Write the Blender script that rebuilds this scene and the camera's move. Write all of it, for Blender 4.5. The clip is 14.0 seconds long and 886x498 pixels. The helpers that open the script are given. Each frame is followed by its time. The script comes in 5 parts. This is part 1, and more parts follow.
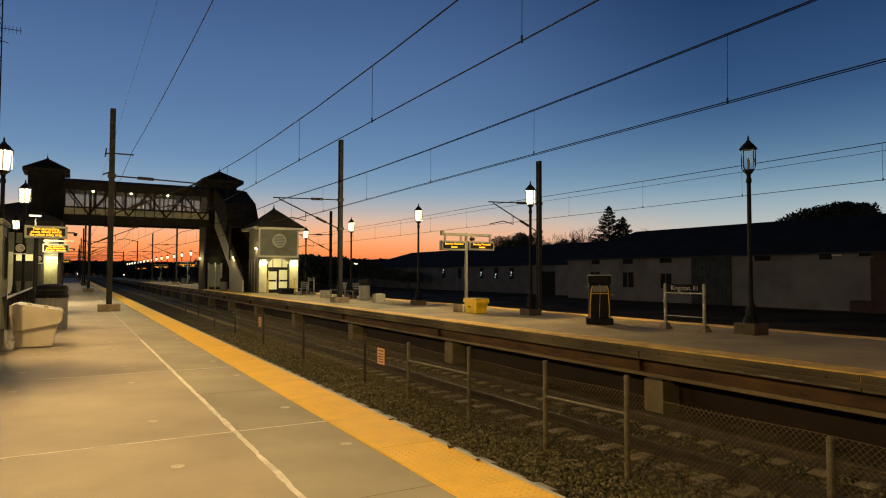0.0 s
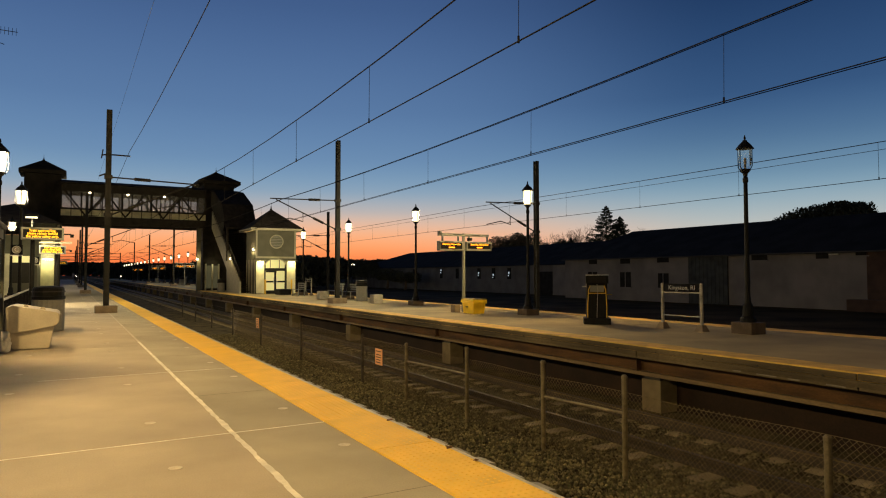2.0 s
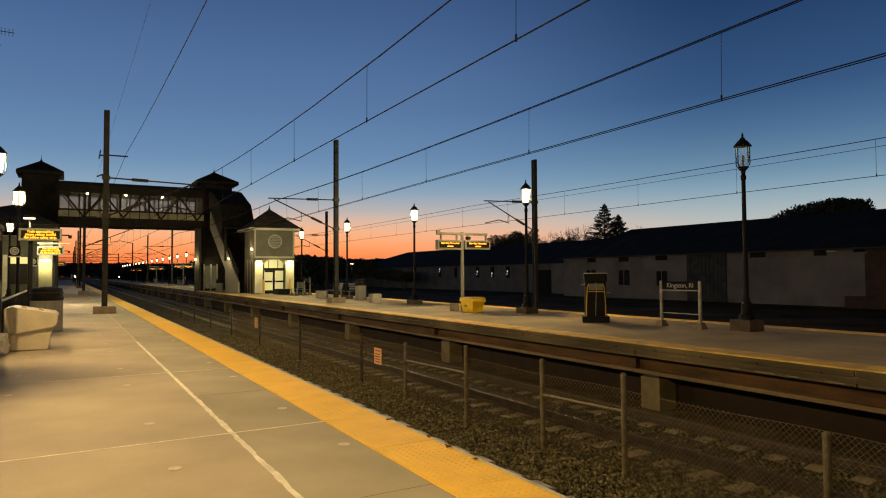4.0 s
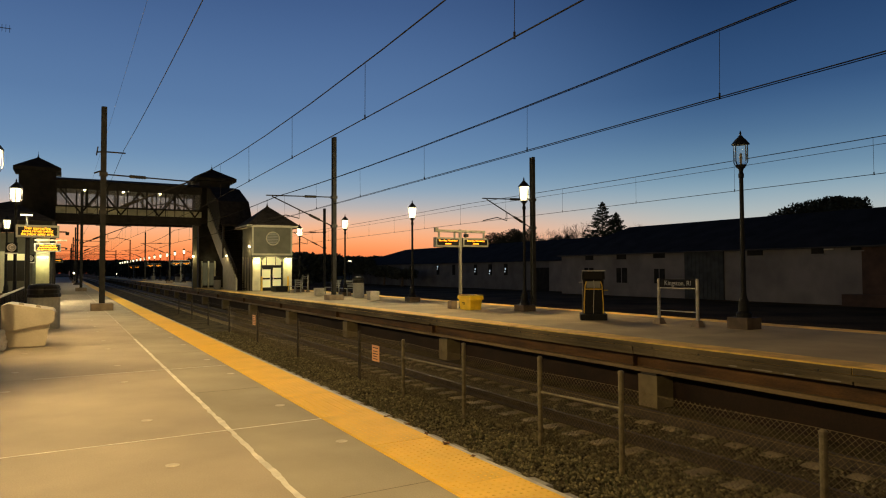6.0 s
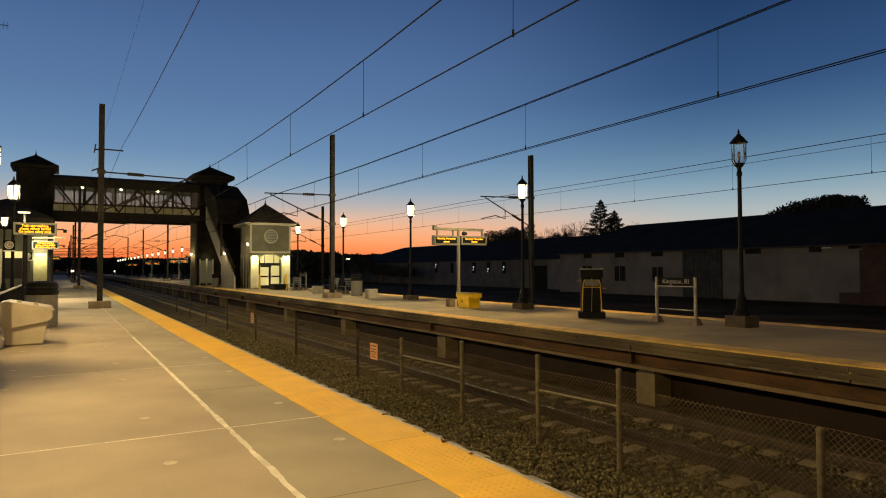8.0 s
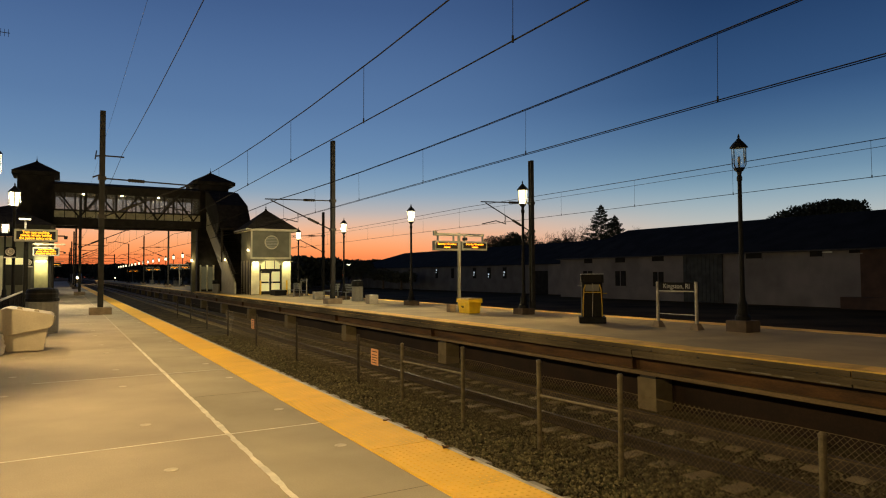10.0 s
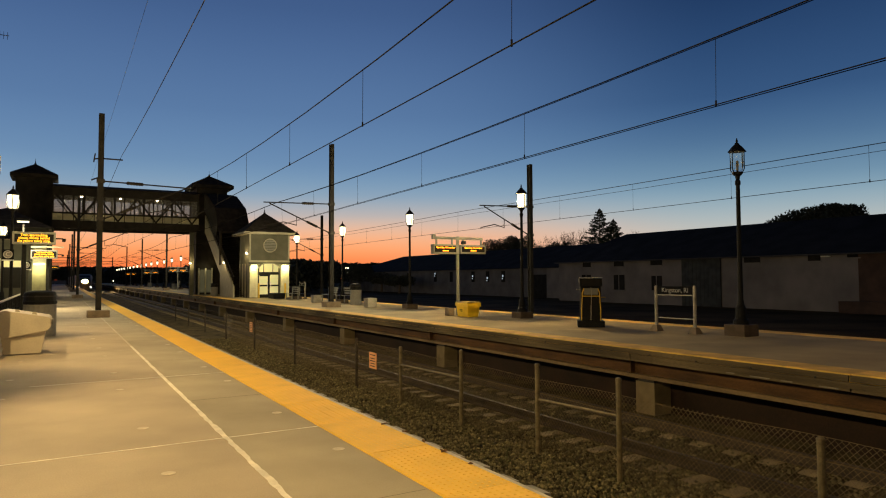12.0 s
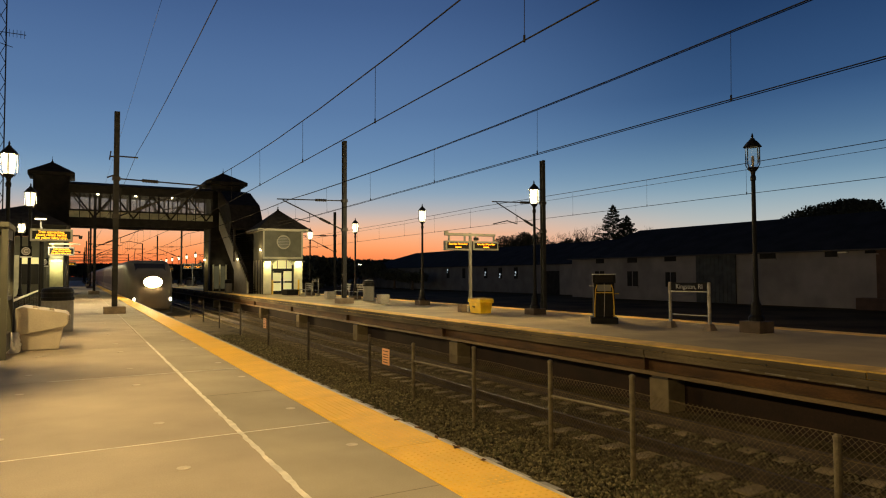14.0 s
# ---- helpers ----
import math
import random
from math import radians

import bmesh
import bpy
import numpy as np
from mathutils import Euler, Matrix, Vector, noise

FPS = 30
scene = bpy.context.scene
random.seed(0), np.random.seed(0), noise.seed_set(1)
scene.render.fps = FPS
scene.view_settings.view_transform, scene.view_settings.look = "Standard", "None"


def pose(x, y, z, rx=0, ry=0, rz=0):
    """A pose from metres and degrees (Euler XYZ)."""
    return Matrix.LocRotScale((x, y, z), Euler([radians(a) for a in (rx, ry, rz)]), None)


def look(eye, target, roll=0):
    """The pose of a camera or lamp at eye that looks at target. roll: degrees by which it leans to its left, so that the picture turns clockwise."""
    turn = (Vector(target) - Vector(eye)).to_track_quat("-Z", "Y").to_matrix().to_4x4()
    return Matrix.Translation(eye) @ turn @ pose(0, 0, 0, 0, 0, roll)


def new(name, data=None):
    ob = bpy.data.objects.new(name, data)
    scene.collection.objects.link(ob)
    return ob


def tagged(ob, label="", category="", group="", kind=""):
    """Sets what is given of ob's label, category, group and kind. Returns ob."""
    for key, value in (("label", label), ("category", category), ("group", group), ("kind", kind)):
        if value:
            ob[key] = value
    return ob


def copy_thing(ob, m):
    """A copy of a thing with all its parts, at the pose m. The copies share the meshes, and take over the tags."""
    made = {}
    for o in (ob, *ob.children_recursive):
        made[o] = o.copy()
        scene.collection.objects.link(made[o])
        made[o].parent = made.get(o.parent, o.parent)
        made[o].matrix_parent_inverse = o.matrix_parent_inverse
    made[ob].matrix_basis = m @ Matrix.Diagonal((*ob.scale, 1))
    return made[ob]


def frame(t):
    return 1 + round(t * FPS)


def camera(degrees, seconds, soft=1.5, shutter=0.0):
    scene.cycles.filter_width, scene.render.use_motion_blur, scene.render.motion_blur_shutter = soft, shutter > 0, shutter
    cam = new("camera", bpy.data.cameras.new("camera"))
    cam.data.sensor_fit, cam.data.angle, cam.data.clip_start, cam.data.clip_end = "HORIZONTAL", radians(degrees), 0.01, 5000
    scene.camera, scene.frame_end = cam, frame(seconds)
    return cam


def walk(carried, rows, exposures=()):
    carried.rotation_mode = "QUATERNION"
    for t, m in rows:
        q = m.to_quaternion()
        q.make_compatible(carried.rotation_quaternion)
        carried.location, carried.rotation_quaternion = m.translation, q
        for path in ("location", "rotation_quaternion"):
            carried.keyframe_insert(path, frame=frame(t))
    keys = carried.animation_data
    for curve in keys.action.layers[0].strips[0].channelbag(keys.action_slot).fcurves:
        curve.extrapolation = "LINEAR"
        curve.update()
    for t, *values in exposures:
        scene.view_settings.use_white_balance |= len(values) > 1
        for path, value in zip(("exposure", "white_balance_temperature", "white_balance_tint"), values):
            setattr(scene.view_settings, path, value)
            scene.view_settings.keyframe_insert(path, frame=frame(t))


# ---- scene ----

# ---- camera: hand-held on the near platform, eye 1.45 m above it; tracks run along +Y ----
EYE = (0.0, 0.0, 1.45)


def aim(yaw, pitch, roll):
    y, p = radians(yaw), radians(pitch)
    way = Vector((math.sin(y) * math.cos(p), math.cos(y) * math.cos(p), math.sin(p)))
    return look(EYE, Vector(EYE) + way * 10, roll)


cam = camera(68.57, 14.0, soft=1.1)
walk(cam, [
    (0, aim(29.657, 2.211, 0.125)),
    (0.5, aim(29.694, 2.106, 0.150)),
    (1, aim(29.667, 2.015, 0.224)),
    (1.5, aim(29.713, 2.122, 0.117)),
    (2, aim(29.881, 2.245, -0.065)),
    (2.5, aim(29.904, 2.215, -0.258)),
    (3, aim(29.993, 2.205, -0.363)),
    (5.5, aim(30.070, 1.986, -0.293)),
    (6, aim(30.188, 1.925, -0.266)),
    (6.5, aim(30.211, 1.879, -0.161)),
    (7, aim(30.274, 1.778, -0.137)),
    (7.5, aim(30.306, 1.753, -0.237)),
    (8, aim(30.336, 1.749, -0.209)),
    (10.5, aim(30.278, 2.387, -0.405)),
    (11, aim(30.293, 2.530, -0.385)),
    (11.5, aim(30.348, 2.620, -0.359)),
    (12, aim(30.416, 2.536, -0.256)),
    (12.5, aim(30.343, 2.448, -0.241)),
    (13, aim(30.052, 2.282, -0.321)),
    (13.5, aim(29.522, 1.940, -0.369)),
    (14, aim(29.303, 2.228, -0.276)),
])

# ---- light: clear sky after sunset, glow low along the tracks; station lamps ----
scene.view_settings.exposure = 0.04
SUNSET_AZIMUTH = 6.0  # degrees to the right of the tracks


def dusk_world():
    w = bpy.data.worlds.new("dusk_sky")
    w.use_nodes = True
    nt = w.node_tree
    nt.nodes.clear()
    n, l = nt.nodes.new, nt.links.new
    out, bg = n("ShaderNodeOutputWorld"), n("ShaderNodeBackground")
    tc, sep = n("ShaderNodeTexCoord"), n("ShaderNodeSeparateXYZ")
    l(tc.outputs["Generated"], sep.inputs[0])

    def ramp(stops):
        r = n("ShaderNodeValToRGB")
        r.color_ramp.interpolation = "B_SPLINE"
        el = r.color_ramp.elements
        while len(el) < len(stops):
            el.new(0.5)
        for e, (p, c) in zip(el, stops):
            e.position, e.color = p, (*c, 1)
        l(sep.outputs["Z"], r.inputs[0])
        return r

    glow = ramp([(0.0, (0.78, 0.080, 0.028)), (0.02, (0.92, 0.205, 0.055)), (0.04, (0.94, 0.325, 0.11)), (0.06, (0.89, 0.415, 0.205)),
                 (0.078, (0.70, 0.452, 0.325)), (0.095, (0.46, 0.42, 0.40)), (0.125, (0.215, 0.34, 0.46)), (0.17, (0.128, 0.235, 0.40)),
                 (0.24, (0.095, 0.182, 0.345)), (0.38, (0.046, 0.098, 0.24)), (0.60, (0.014, 0.032, 0.09)), (1.0, (0.005, 0.011, 0.035))])
    away = ramp([(0.0, (0.62, 0.46, 0.33)), (0.04, (0.58, 0.49, 0.40)), (0.075, (0.42, 0.46, 0.45)), (0.11, (0.235, 0.352, 0.43)),
                 (0.14, (0.142, 0.255, 0.365)), (0.19, (0.067, 0.146, 0.27)), (0.25, (0.032, 0.084, 0.20)),
                 (0.40, (0.0085, 0.028, 0.088)), (0.60, (0.004, 0.012, 0.045)), (1.0, (0.003, 0.007, 0.025))])
    # how far a direction turns from the sunset
    az = radians(SUNSET_AZIMUTH)
    comb = n("ShaderNodeCombineXYZ")
    l(sep.outputs["X"], comb.inputs[0])
    l(sep.outputs["Y"], comb.inputs[1])
    norm = n("ShaderNodeVectorMath")
    norm.operation = "NORMALIZE"
    l(comb.outputs[0], norm.inputs[0])
    dot = n("ShaderNodeVectorMath")
    dot.operation = "DOT_PRODUCT"
    l(norm.outputs[0], dot.inputs[0])
    dot.inputs[1].default_value = (math.sin(az), math.cos(az), 0)
    mr = n("ShaderNodeMapRange")
    mr.interpolation_type = "SMOOTHSTEP"
    l(dot.outputs["Value"], mr.inputs["Value"])
    mr.inputs["From Min"].default_value, mr.inputs["From Max"].default_value = 0.665, 0.985
    mix = n("ShaderNodeMix")
    mix.data_type = "RGBA"
    l(mr.outputs[0], mix.inputs["Factor"])
    l(away.outputs[0], mix.inputs["A"])
    l(glow.outputs[0], mix.inputs["B"])
    # the eastern half of the sky is already dark
    east = n("ShaderNodeMapRange")
    east.interpolation_type = "SMOOTHSTEP"
    l(dot.outputs["Value"], east.inputs["Value"])
    east.inputs["From Min"].default_value, east.inputs["From Max"].default_value = -0.35, 0.40
    east.inputs["To Min"].default_value = 0.22
    dim = n("ShaderNodeVectorMath")
    dim.operation = "SCALE"
    l(mix.outputs["Result"], dim.inputs[0])
    l(east.outputs[0], dim.inputs["Scale"])
    l(dim.outputs[0], bg.inputs["Color"])
    bg.inputs["Strength"].default_value = 1.08
    l(bg.outputs[0], out.inputs[0])
    scene.world = w


dusk_world()


def lamp_light(name, x, y, z, watts, colour=(1.0, 0.71, 0.30), radius=0.055):
    d = bpy.data.lights.new(name, "POINT")
    d.energy, d.color, d.shadow_soft_size = watts, colour, radius
    ob = new(name, d)
    ob.location = (x, y, z)
    return ob


WARM, PALE = (1.0, 0.71, 0.30), (1.0, 0.82, 0.45)
# the last two of NEAR_LAMPS are added only to brighten the distant platform
NEAR_LAMPS = [(-1.57, 2.4), (-1.57, 11.0), (-1.57, 19.6), (-1.57, 28.2), (-2.95, 45.4), (-1.57, 71.2), (-1.57, 96.0)]
FAR_LAMPS = [(14.30, 18.75), (14.28, 27.45), (14.28, 36.05), (14.28, 44.65), (14.28, 87.6), (14.28, 113.4)]
for lx, ly in NEAR_LAMPS:
    lamp_light("lantern_light", lx, ly, 4.27, 1230 if ly < 25 else 720, WARM if ly < 25 else PALE)
flood_data = bpy.data.lights.new("flood_lamp_light", "AREA")
flood_data.energy, flood_data.color, flood_data.size = 500, PALE, 0.4
new("flood_lamp_light", flood_data).location = (-1.62, 36.75, 4.16)
for lx, ly in FAR_LAMPS:
    lamp_light("lantern_light", lx, ly, 4.22, 850, WARM if ly < 22 else PALE)
UNSEEN_LAMPS = [(14.40, 1.5), (14.40, -7.1)]
for lx, ly in UNSEEN_LAMPS:
    lamp_light("lantern_light", lx, ly, 4.22, 130, (1.0, 0.60, 0.20))

# ---- materials ----
def mat(name, base, rough=0.7, metal=0.0, vary=0.25, scale=3.0, fine=60.0, bump=0.15, emit=None, strength=0.0,
        second=None, piece=0.0, stretch=(1, 1, 1), spec=0.4, island=0.0):
    m = bpy.data.materials.new(name)
    m.use_nodes = True
    nt = m.node_tree
    b = nt.nodes["Principled BSDF"]
    n, l = nt.nodes.new, nt.links.new
    b.inputs["Roughness"].default_value, b.inputs["Metallic"].default_value = rough, metal
    b.inputs["Specular IOR Level"].default_value = spec
    if emit:
        b.inputs["Emission Color"].default_value = (*emit, 1)
        b.inputs["Emission Strength"].default_value = strength
    tc, mp = n("ShaderNodeTexCoord"), n("ShaderNodeMapping")
    l(tc.outputs["Object"], mp.inputs[0])
    mp.inputs["Scale"].default_value = stretch
    big, small = n("ShaderNodeTexNoise"), n("ShaderNodeTexNoise")
    for t, s, d in ((big, scale, 5), (small, fine, 3)):
        t.inputs["Scale"].default_value, t.inputs["Detail"].default_value = s, d
        l(mp.outputs[0], t.inputs[0])
    ramp = n("ShaderNodeValToRGB")
    lo = [c * (1 - vary) for c in base]
    hi = list(second) if second else [min(1, c * (1 + vary)) for c in base]
    ramp.color_ramp.elements[0].position, ramp.color_ramp.elements[0].color = 0.32, (*lo, 1)
    ramp.color_ramp.elements[1].position, ramp.color_ramp.elements[1].color = 0.68, (*hi, 1)
    l(big.outputs[0], ramp.inputs[0])
    mix = n("ShaderNodeMix")
    mix.data_type, mix.blend_type = "RGBA", "OVERLAY"
    mix.inputs["Factor"].default_value = min(0.6, vary * 1.4)
    l(ramp.outputs[0], mix.inputs["A"])
    l(small.outputs[0], mix.inputs["B"])
    last = mix.outputs["Result"]
    if piece:
        info, hsv, mr = n("ShaderNodeObjectInfo"), n("ShaderNodeHueSaturation"), n("ShaderNodeMapRange")
        l(info.outputs["Random"], mr.inputs["Value"])
        mr.inputs["To Min"].default_value, mr.inputs["To Max"].default_value = 1 - piece, 1 + piece
        l(mr.outputs[0], hsv.inputs["Value"])
        l(last, hsv.inputs["Color"])
        last = hsv.outputs[0]
    if island:
        geo, hsv, mr = n("ShaderNodeNewGeometry"), n("ShaderNodeHueSaturation"), n("ShaderNodeMapRange")
        l(geo.outputs["Random Per Island"], mr.inputs["Value"])
        mr.inputs["To Min"].default_value, mr.inputs["To Max"].default_value = 1 - island, 1 + island
        l(mr.outputs[0], hsv.inputs["Value"])
        l(last, hsv.inputs["Color"])
        last = hsv.outputs[0]
    l(last, b.inputs["Base Color"])
    if bump:
        bp = n("ShaderNodeBump")
        bp.inputs["Strength"].default_value, bp.inputs["Distance"].default_value = bump, 0.01
        l(small.outputs[0], bp.inputs["Height"])
        l(bp.outputs[0], b.inputs["Normal"])
    return m


def glow_mat(name, colour, strength):
    m = bpy.data.materials.new(name)
    m.use_nodes = True
    b = m.node_tree.nodes["Principled BSDF"]
    b.inputs["Base Color"].default_value = (*[min(1, c * 0.6) for c in colour], 1)
    b.inputs["Emission Color"].default_value, b.inputs["Emission Strength"].default_value = (*colour, 1), strength
    return m


def glass_mat(name, tint, rough=0.05, ior=1.15):
    m = bpy.data.materials.new(name)
    m.use_nodes = True
    b = m.node_tree.nodes["Principled BSDF"]
    b.inputs["Base Color"].default_value = (*tint, 1)
    b.inputs["Roughness"].default_value, b.inputs["Transmission Weight"].default_value = rough, 0.9
    b.inputs["IOR"].default_value = ior
    return m


CONCRETE = mat("platform_concrete", (0.40, 0.328, 0.235), 0.82, vary=0.16, scale=0.7, fine=90, bump=0.12, piece=0.05)
CAULK = mat("joint_sealant", (0.74, 0.68, 0.57), 0.7, vary=0.2, scale=5)
OLD_CAULK = mat("dirty_joint_sealant", (0.48, 0.41, 0.31), 0.8, vary=0.2, scale=5)
PLUG = mat("grout_plug", (0.55, 0.48, 0.37), 0.75, vary=0.15, scale=9)
YELLOW = mat("tactile_yellow", (0.88, 0.52, 0.03), 0.6, vary=0.09, scale=2.5, fine=120, piece=0.05)
WORN_YELLOW = mat("worn_edge_yellow", (0.74, 0.46, 0.09), 0.75, vary=0.3, scale=2.0, fine=50, piece=0.12)
BUMPER = mat("edge_bumper_grey", (0.24, 0.215, 0.16), 0.6, vary=0.3, scale=6)
OLD_CONCRETE = mat("weathered_concrete", (0.21, 0.18, 0.135), 0.85, vary=0.35, scale=1.6, fine=50, bump=0.3)
PIER = mat("pier_concrete", (0.18, 0.138, 0.072), 0.85, vary=0.25, scale=2.5, fine=60, bump=0.2)
# darker copy of the fence post steel; weak light is put into the colour
SHADED_POST = mat("shaded_fence_post", (0.05, 0.038, 0.027), 0.8, 0.1, vary=0.4, scale=9)
SHADE_GLASS = mat("dark_window_opening", (0.026, 0.024, 0.022), 0.9, vary=0.3, scale=1.5, spec=0.03)
# pedestal concrete with the shade beneath each lantern put into its colour
SHADED_BASE = mat("shaded_pedestal_concrete", (0.10, 0.072, 0.048), 0.85, vary=0.25, scale=4, fine=50, bump=0.2)
SIGN_LETTER = mat("dim_sign_lettering", (0.36, 0.35, 0.33), 0.6, vary=0.08)
NOSING = mat("edge_nosing_concrete", (0.52, 0.46, 0.36), 0.8, vary=0.25, scale=4, fine=60)
HAIRLINE = mat("dark_hairline_joint", (0.16, 0.125, 0.085), 0.9, vary=0.2, scale=6)
DRY_LEAF = mat("dry_brown_leaf", (0.15, 0.075, 0.025), 0.8, vary=0.35, scale=30)
LOBBY = mat("dim_lit_lobby", (0.05, 0.045, 0.03), 0.5, vary=0.3, scale=1.5, emit=(1.0, 0.9, 0.45), strength=0.05)
DECK = mat("island_deck_concrete", (0.36, 0.275, 0.135), 0.85, vary=0.2, scale=0.8, fine=80, bump=0.15, piece=0.06)
SHED_WALL = mat("grey_shed_wall", (0.135, 0.12, 0.11), 0.85, vary=0.25, scale=0.5, fine=30)
# brown wall colour taken down to near black to hold the shade under the deck
UNDER_WALL = mat("shaded_retaining_wall", (0.019, 0.009, 0.004), 0.9, vary=0.35, scale=1.2, fine=30)
DISC_GREY = mat("grey_sign_disc", (0.30, 0.29, 0.27), 0.6, vary=0.05)
EDGE_SLAB = mat("edge_slab_concrete", (0.365, 0.312, 0.22), 0.85, vary=0.15, scale=0.9, fine=90, bump=0.12, piece=0.05)
CASE = mat("display_case_grey", (0.19, 0.19, 0.172), 0.6, vary=0.1)
FASCIA = mat("weathered_edge_timber", (0.120, 0.088, 0.043), 0.85, vary=0.5, scale=1.3, fine=40, bump=0.4, stretch=(1, 0.35, 2.5))
RUST = mat("rusted_girder", (0.078, 0.036, 0.009), 0.75, 0.2, vary=0.45, scale=3.0, fine=70, bump=0.25, stretch=(1, 0.3, 1.5))
FLANGE = mat("tan_flange", (0.18, 0.12, 0.052), 0.6, 0.2, vary=0.35, scale=3.0, fine=70, stretch=(1, 0.3, 1))
BALLAST = mat("ballast_ground", (0.068, 0.053, 0.027), 0.95, vary=0.5, scale=2.0, fine=28, bump=1.0, spec=0.05)
STONE = mat("ballast_stone", (0.138, 0.115, 0.054), 0.9, vary=0.45, scale=7, fine=60, bump=0.3, island=0.55)
WEED = mat("track_weeds", (0.085, 0.085, 0.035), 0.9, vary=0.4, scale=4)
TIE = mat("concrete_tie", (0.24, 0.185, 0.092), 0.85, vary=0.3, scale=3, fine=60, piece=0.15)
RAIL = mat("rail_steel", (0.060, 0.044, 0.030), 0.65, 0.3, vary=0.3, scale=5)
GALV = mat("galvanised_steel", (0.34, 0.32, 0.27), 0.55, 0.4, vary=0.25, scale=8)
FENCE = mat("weathered_galvanised_post", (0.17, 0.135, 0.075), 0.6, 0.3, vary=0.3, scale=9)
DARK_STEEL = mat("dark_weathered_steel", (0.035, 0.03, 0.025), 0.6, 0.4, vary=0.3, scale=4)
MAST = mat("catenary_mast_steel", (0.027, 0.026, 0.025), 0.7, 0.2, vary=0.3, scale=4, spec=0.2)
WIRE = mat("wire_copper_dark", (0.016, 0.015, 0.014), 0.9, 0.0, vary=0.2, spec=0.05)
CHAIN = mat("chain_link_wire", (0.16, 0.115, 0.048), 0.6, 0.3, vary=0.3, scale=9)
BLACK = mat("black_paint", (0.010, 0.010, 0.010), 0.6, 0.0, vary=0.3, scale=6, spec=0.15)
BROWN_BASE = mat("pedestal_concrete", (0.21, 0.16, 0.11), 0.85, vary=0.25, scale=4, fine=50, bump=0.2)
BRIDGE_DARK = mat("bridge_dark_brown", (0.030, 0.025, 0.019), 0.75, 0.0, vary=0.3, scale=2, spec=0.15)
BRIDGE_PANEL = mat("bridge_cream_panel", (0.58, 0.53, 0.34), 0.7, vary=0.2, scale=2)
ROOF = mat("dark_roof_shingle", (0.03, 0.025, 0.022), 0.9, vary=0.35, scale=3, fine=40, bump=0.4, spec=0.08)
HUT_WALL = mat("hut_grey_siding", (0.085, 0.083, 0.058), 0.75, vary=0.15, scale=2)
CREAM = mat("cream_painted_siding", (0.55, 0.52, 0.38), 0.65, vary=0.1, scale=3)
TRIM = mat("cream_trim", (0.30, 0.275, 0.20), 0.6, vary=0.12, scale=3)
WHITE_WALL = mat("white_painted_block", (0.178, 0.154, 0.142), 0.85, vary=0.22, scale=0.5, fine=30, bump=0.2)
GREY_DOOR = mat("dark_sliding_door", (0.045, 0.047, 0.045), 0.9, vary=0.3, scale=1.5)
BRICK = mat("red_brown_wall", (0.066, 0.036, 0.023), 0.85, vary=0.3, scale=1.2, fine=30)
WAREHOUSE_ROOF = mat("warehouse_roof_black", (0.022, 0.022, 0.022), 0.95, vary=0.3, scale=0.6, spec=0.1)
BIN_PLASTIC = mat("beige_plastic", (0.42, 0.36, 0.27), 0.55, vary=0.10, scale=2.5, bump=0.03)
TRASH_GREY = mat("grey_aggregate", (0.23, 0.22, 0.20), 0.8, vary=0.1, scale=14, fine=90, bump=0.3)
BAG = mat("white_plastic_bag", (0.80, 0.76, 0.68), 0.4, vary=0.12, scale=9)
YELLOW_BOX = mat("yellow_plastic", (0.90, 0.60, 0.02), 0.5, vary=0.1, scale=4)
GRIT_LID = mat("dark_yellow_lid", (0.34, 0.24, 0.03), 0.65, vary=0.3, scale=6)
PALE_BLOCK = mat("pale_cast_concrete", (0.34, 0.315, 0.265), 0.85, vary=0.2, scale=4, fine=50, bump=0.2)
YELLOW_TUBE = mat("yellow_paint", (0.60, 0.38, 0.03), 0.5, vary=0.15, scale=7)
WHITE_PAINT = mat("white_paint", (0.70, 0.68, 0.62), 0.5, vary=0.1, scale=6)
ORANGE_SIGN = mat("orange_notice", (0.75, 0.36, 0.16), 0.6, vary=0.1, scale=6)
SIGN_BLACK = mat("sign_black", (0.012, 0.012, 0.013), 0.75, vary=0.1, spec=0.08)
LETTER = mat("sign_lettering", (0.72, 0.70, 0.66), 0.5, vary=0.05)
FOLIAGE = mat("dark_foliage", (0.085, 0.085, 0.052), 0.9, vary=0.5, scale=1.0)
CONIFER = mat("conifer_needles", (0.045, 0.06, 0.038), 0.9, vary=0.4, scale=1.0)
BARK = mat("bare_bark", (0.16, 0.115, 0.08), 0.9, vary=0.3, scale=3)
GRASS = mat("dry_grass_ground", (0.075, 0.05, 0.022), 0.95, vary=0.4, scale=0.25, fine=8, bump=0.5, spec=0.03)
TRAIN_BODY = mat("train_silver", (0.12, 0.10, 0.08), 0.5, 0.25, vary=0.15, scale=0.8, spec=0.2)
TRAIN_DARK = mat("train_dark_blue", (0.05, 0.05, 0.055), 0.35, 0.2, vary=0.2, scale=1)
TRAIN_GLASS = mat("train_window", (0.016, 0.014, 0.012), 0.45, 0.0, vary=0.1, bump=0, spec=0.15)
LANTERN_GLOW = glow_mat("lit_lantern_glass", (1.0, 0.86, 0.52), 2.3)
LANTERN_OFF = glass_mat("unlit_lantern_glass", (0.80, 0.87, 0.9), 0.05, 1.02)
HEADLIGHT = glow_mat("headlight_glow", (1.0, 0.66, 0.27), 700.0)
DITCH = glow_mat("ditch_light_glow", (1.0, 0.85, 0.6), 160.0)
LED = glow_mat("amber_led", (1.0, 0.44, 0.015), 1.9)
LED_RED = glow_mat("red_amber_led", (1.0, 0.31, 0.013), 3.0)
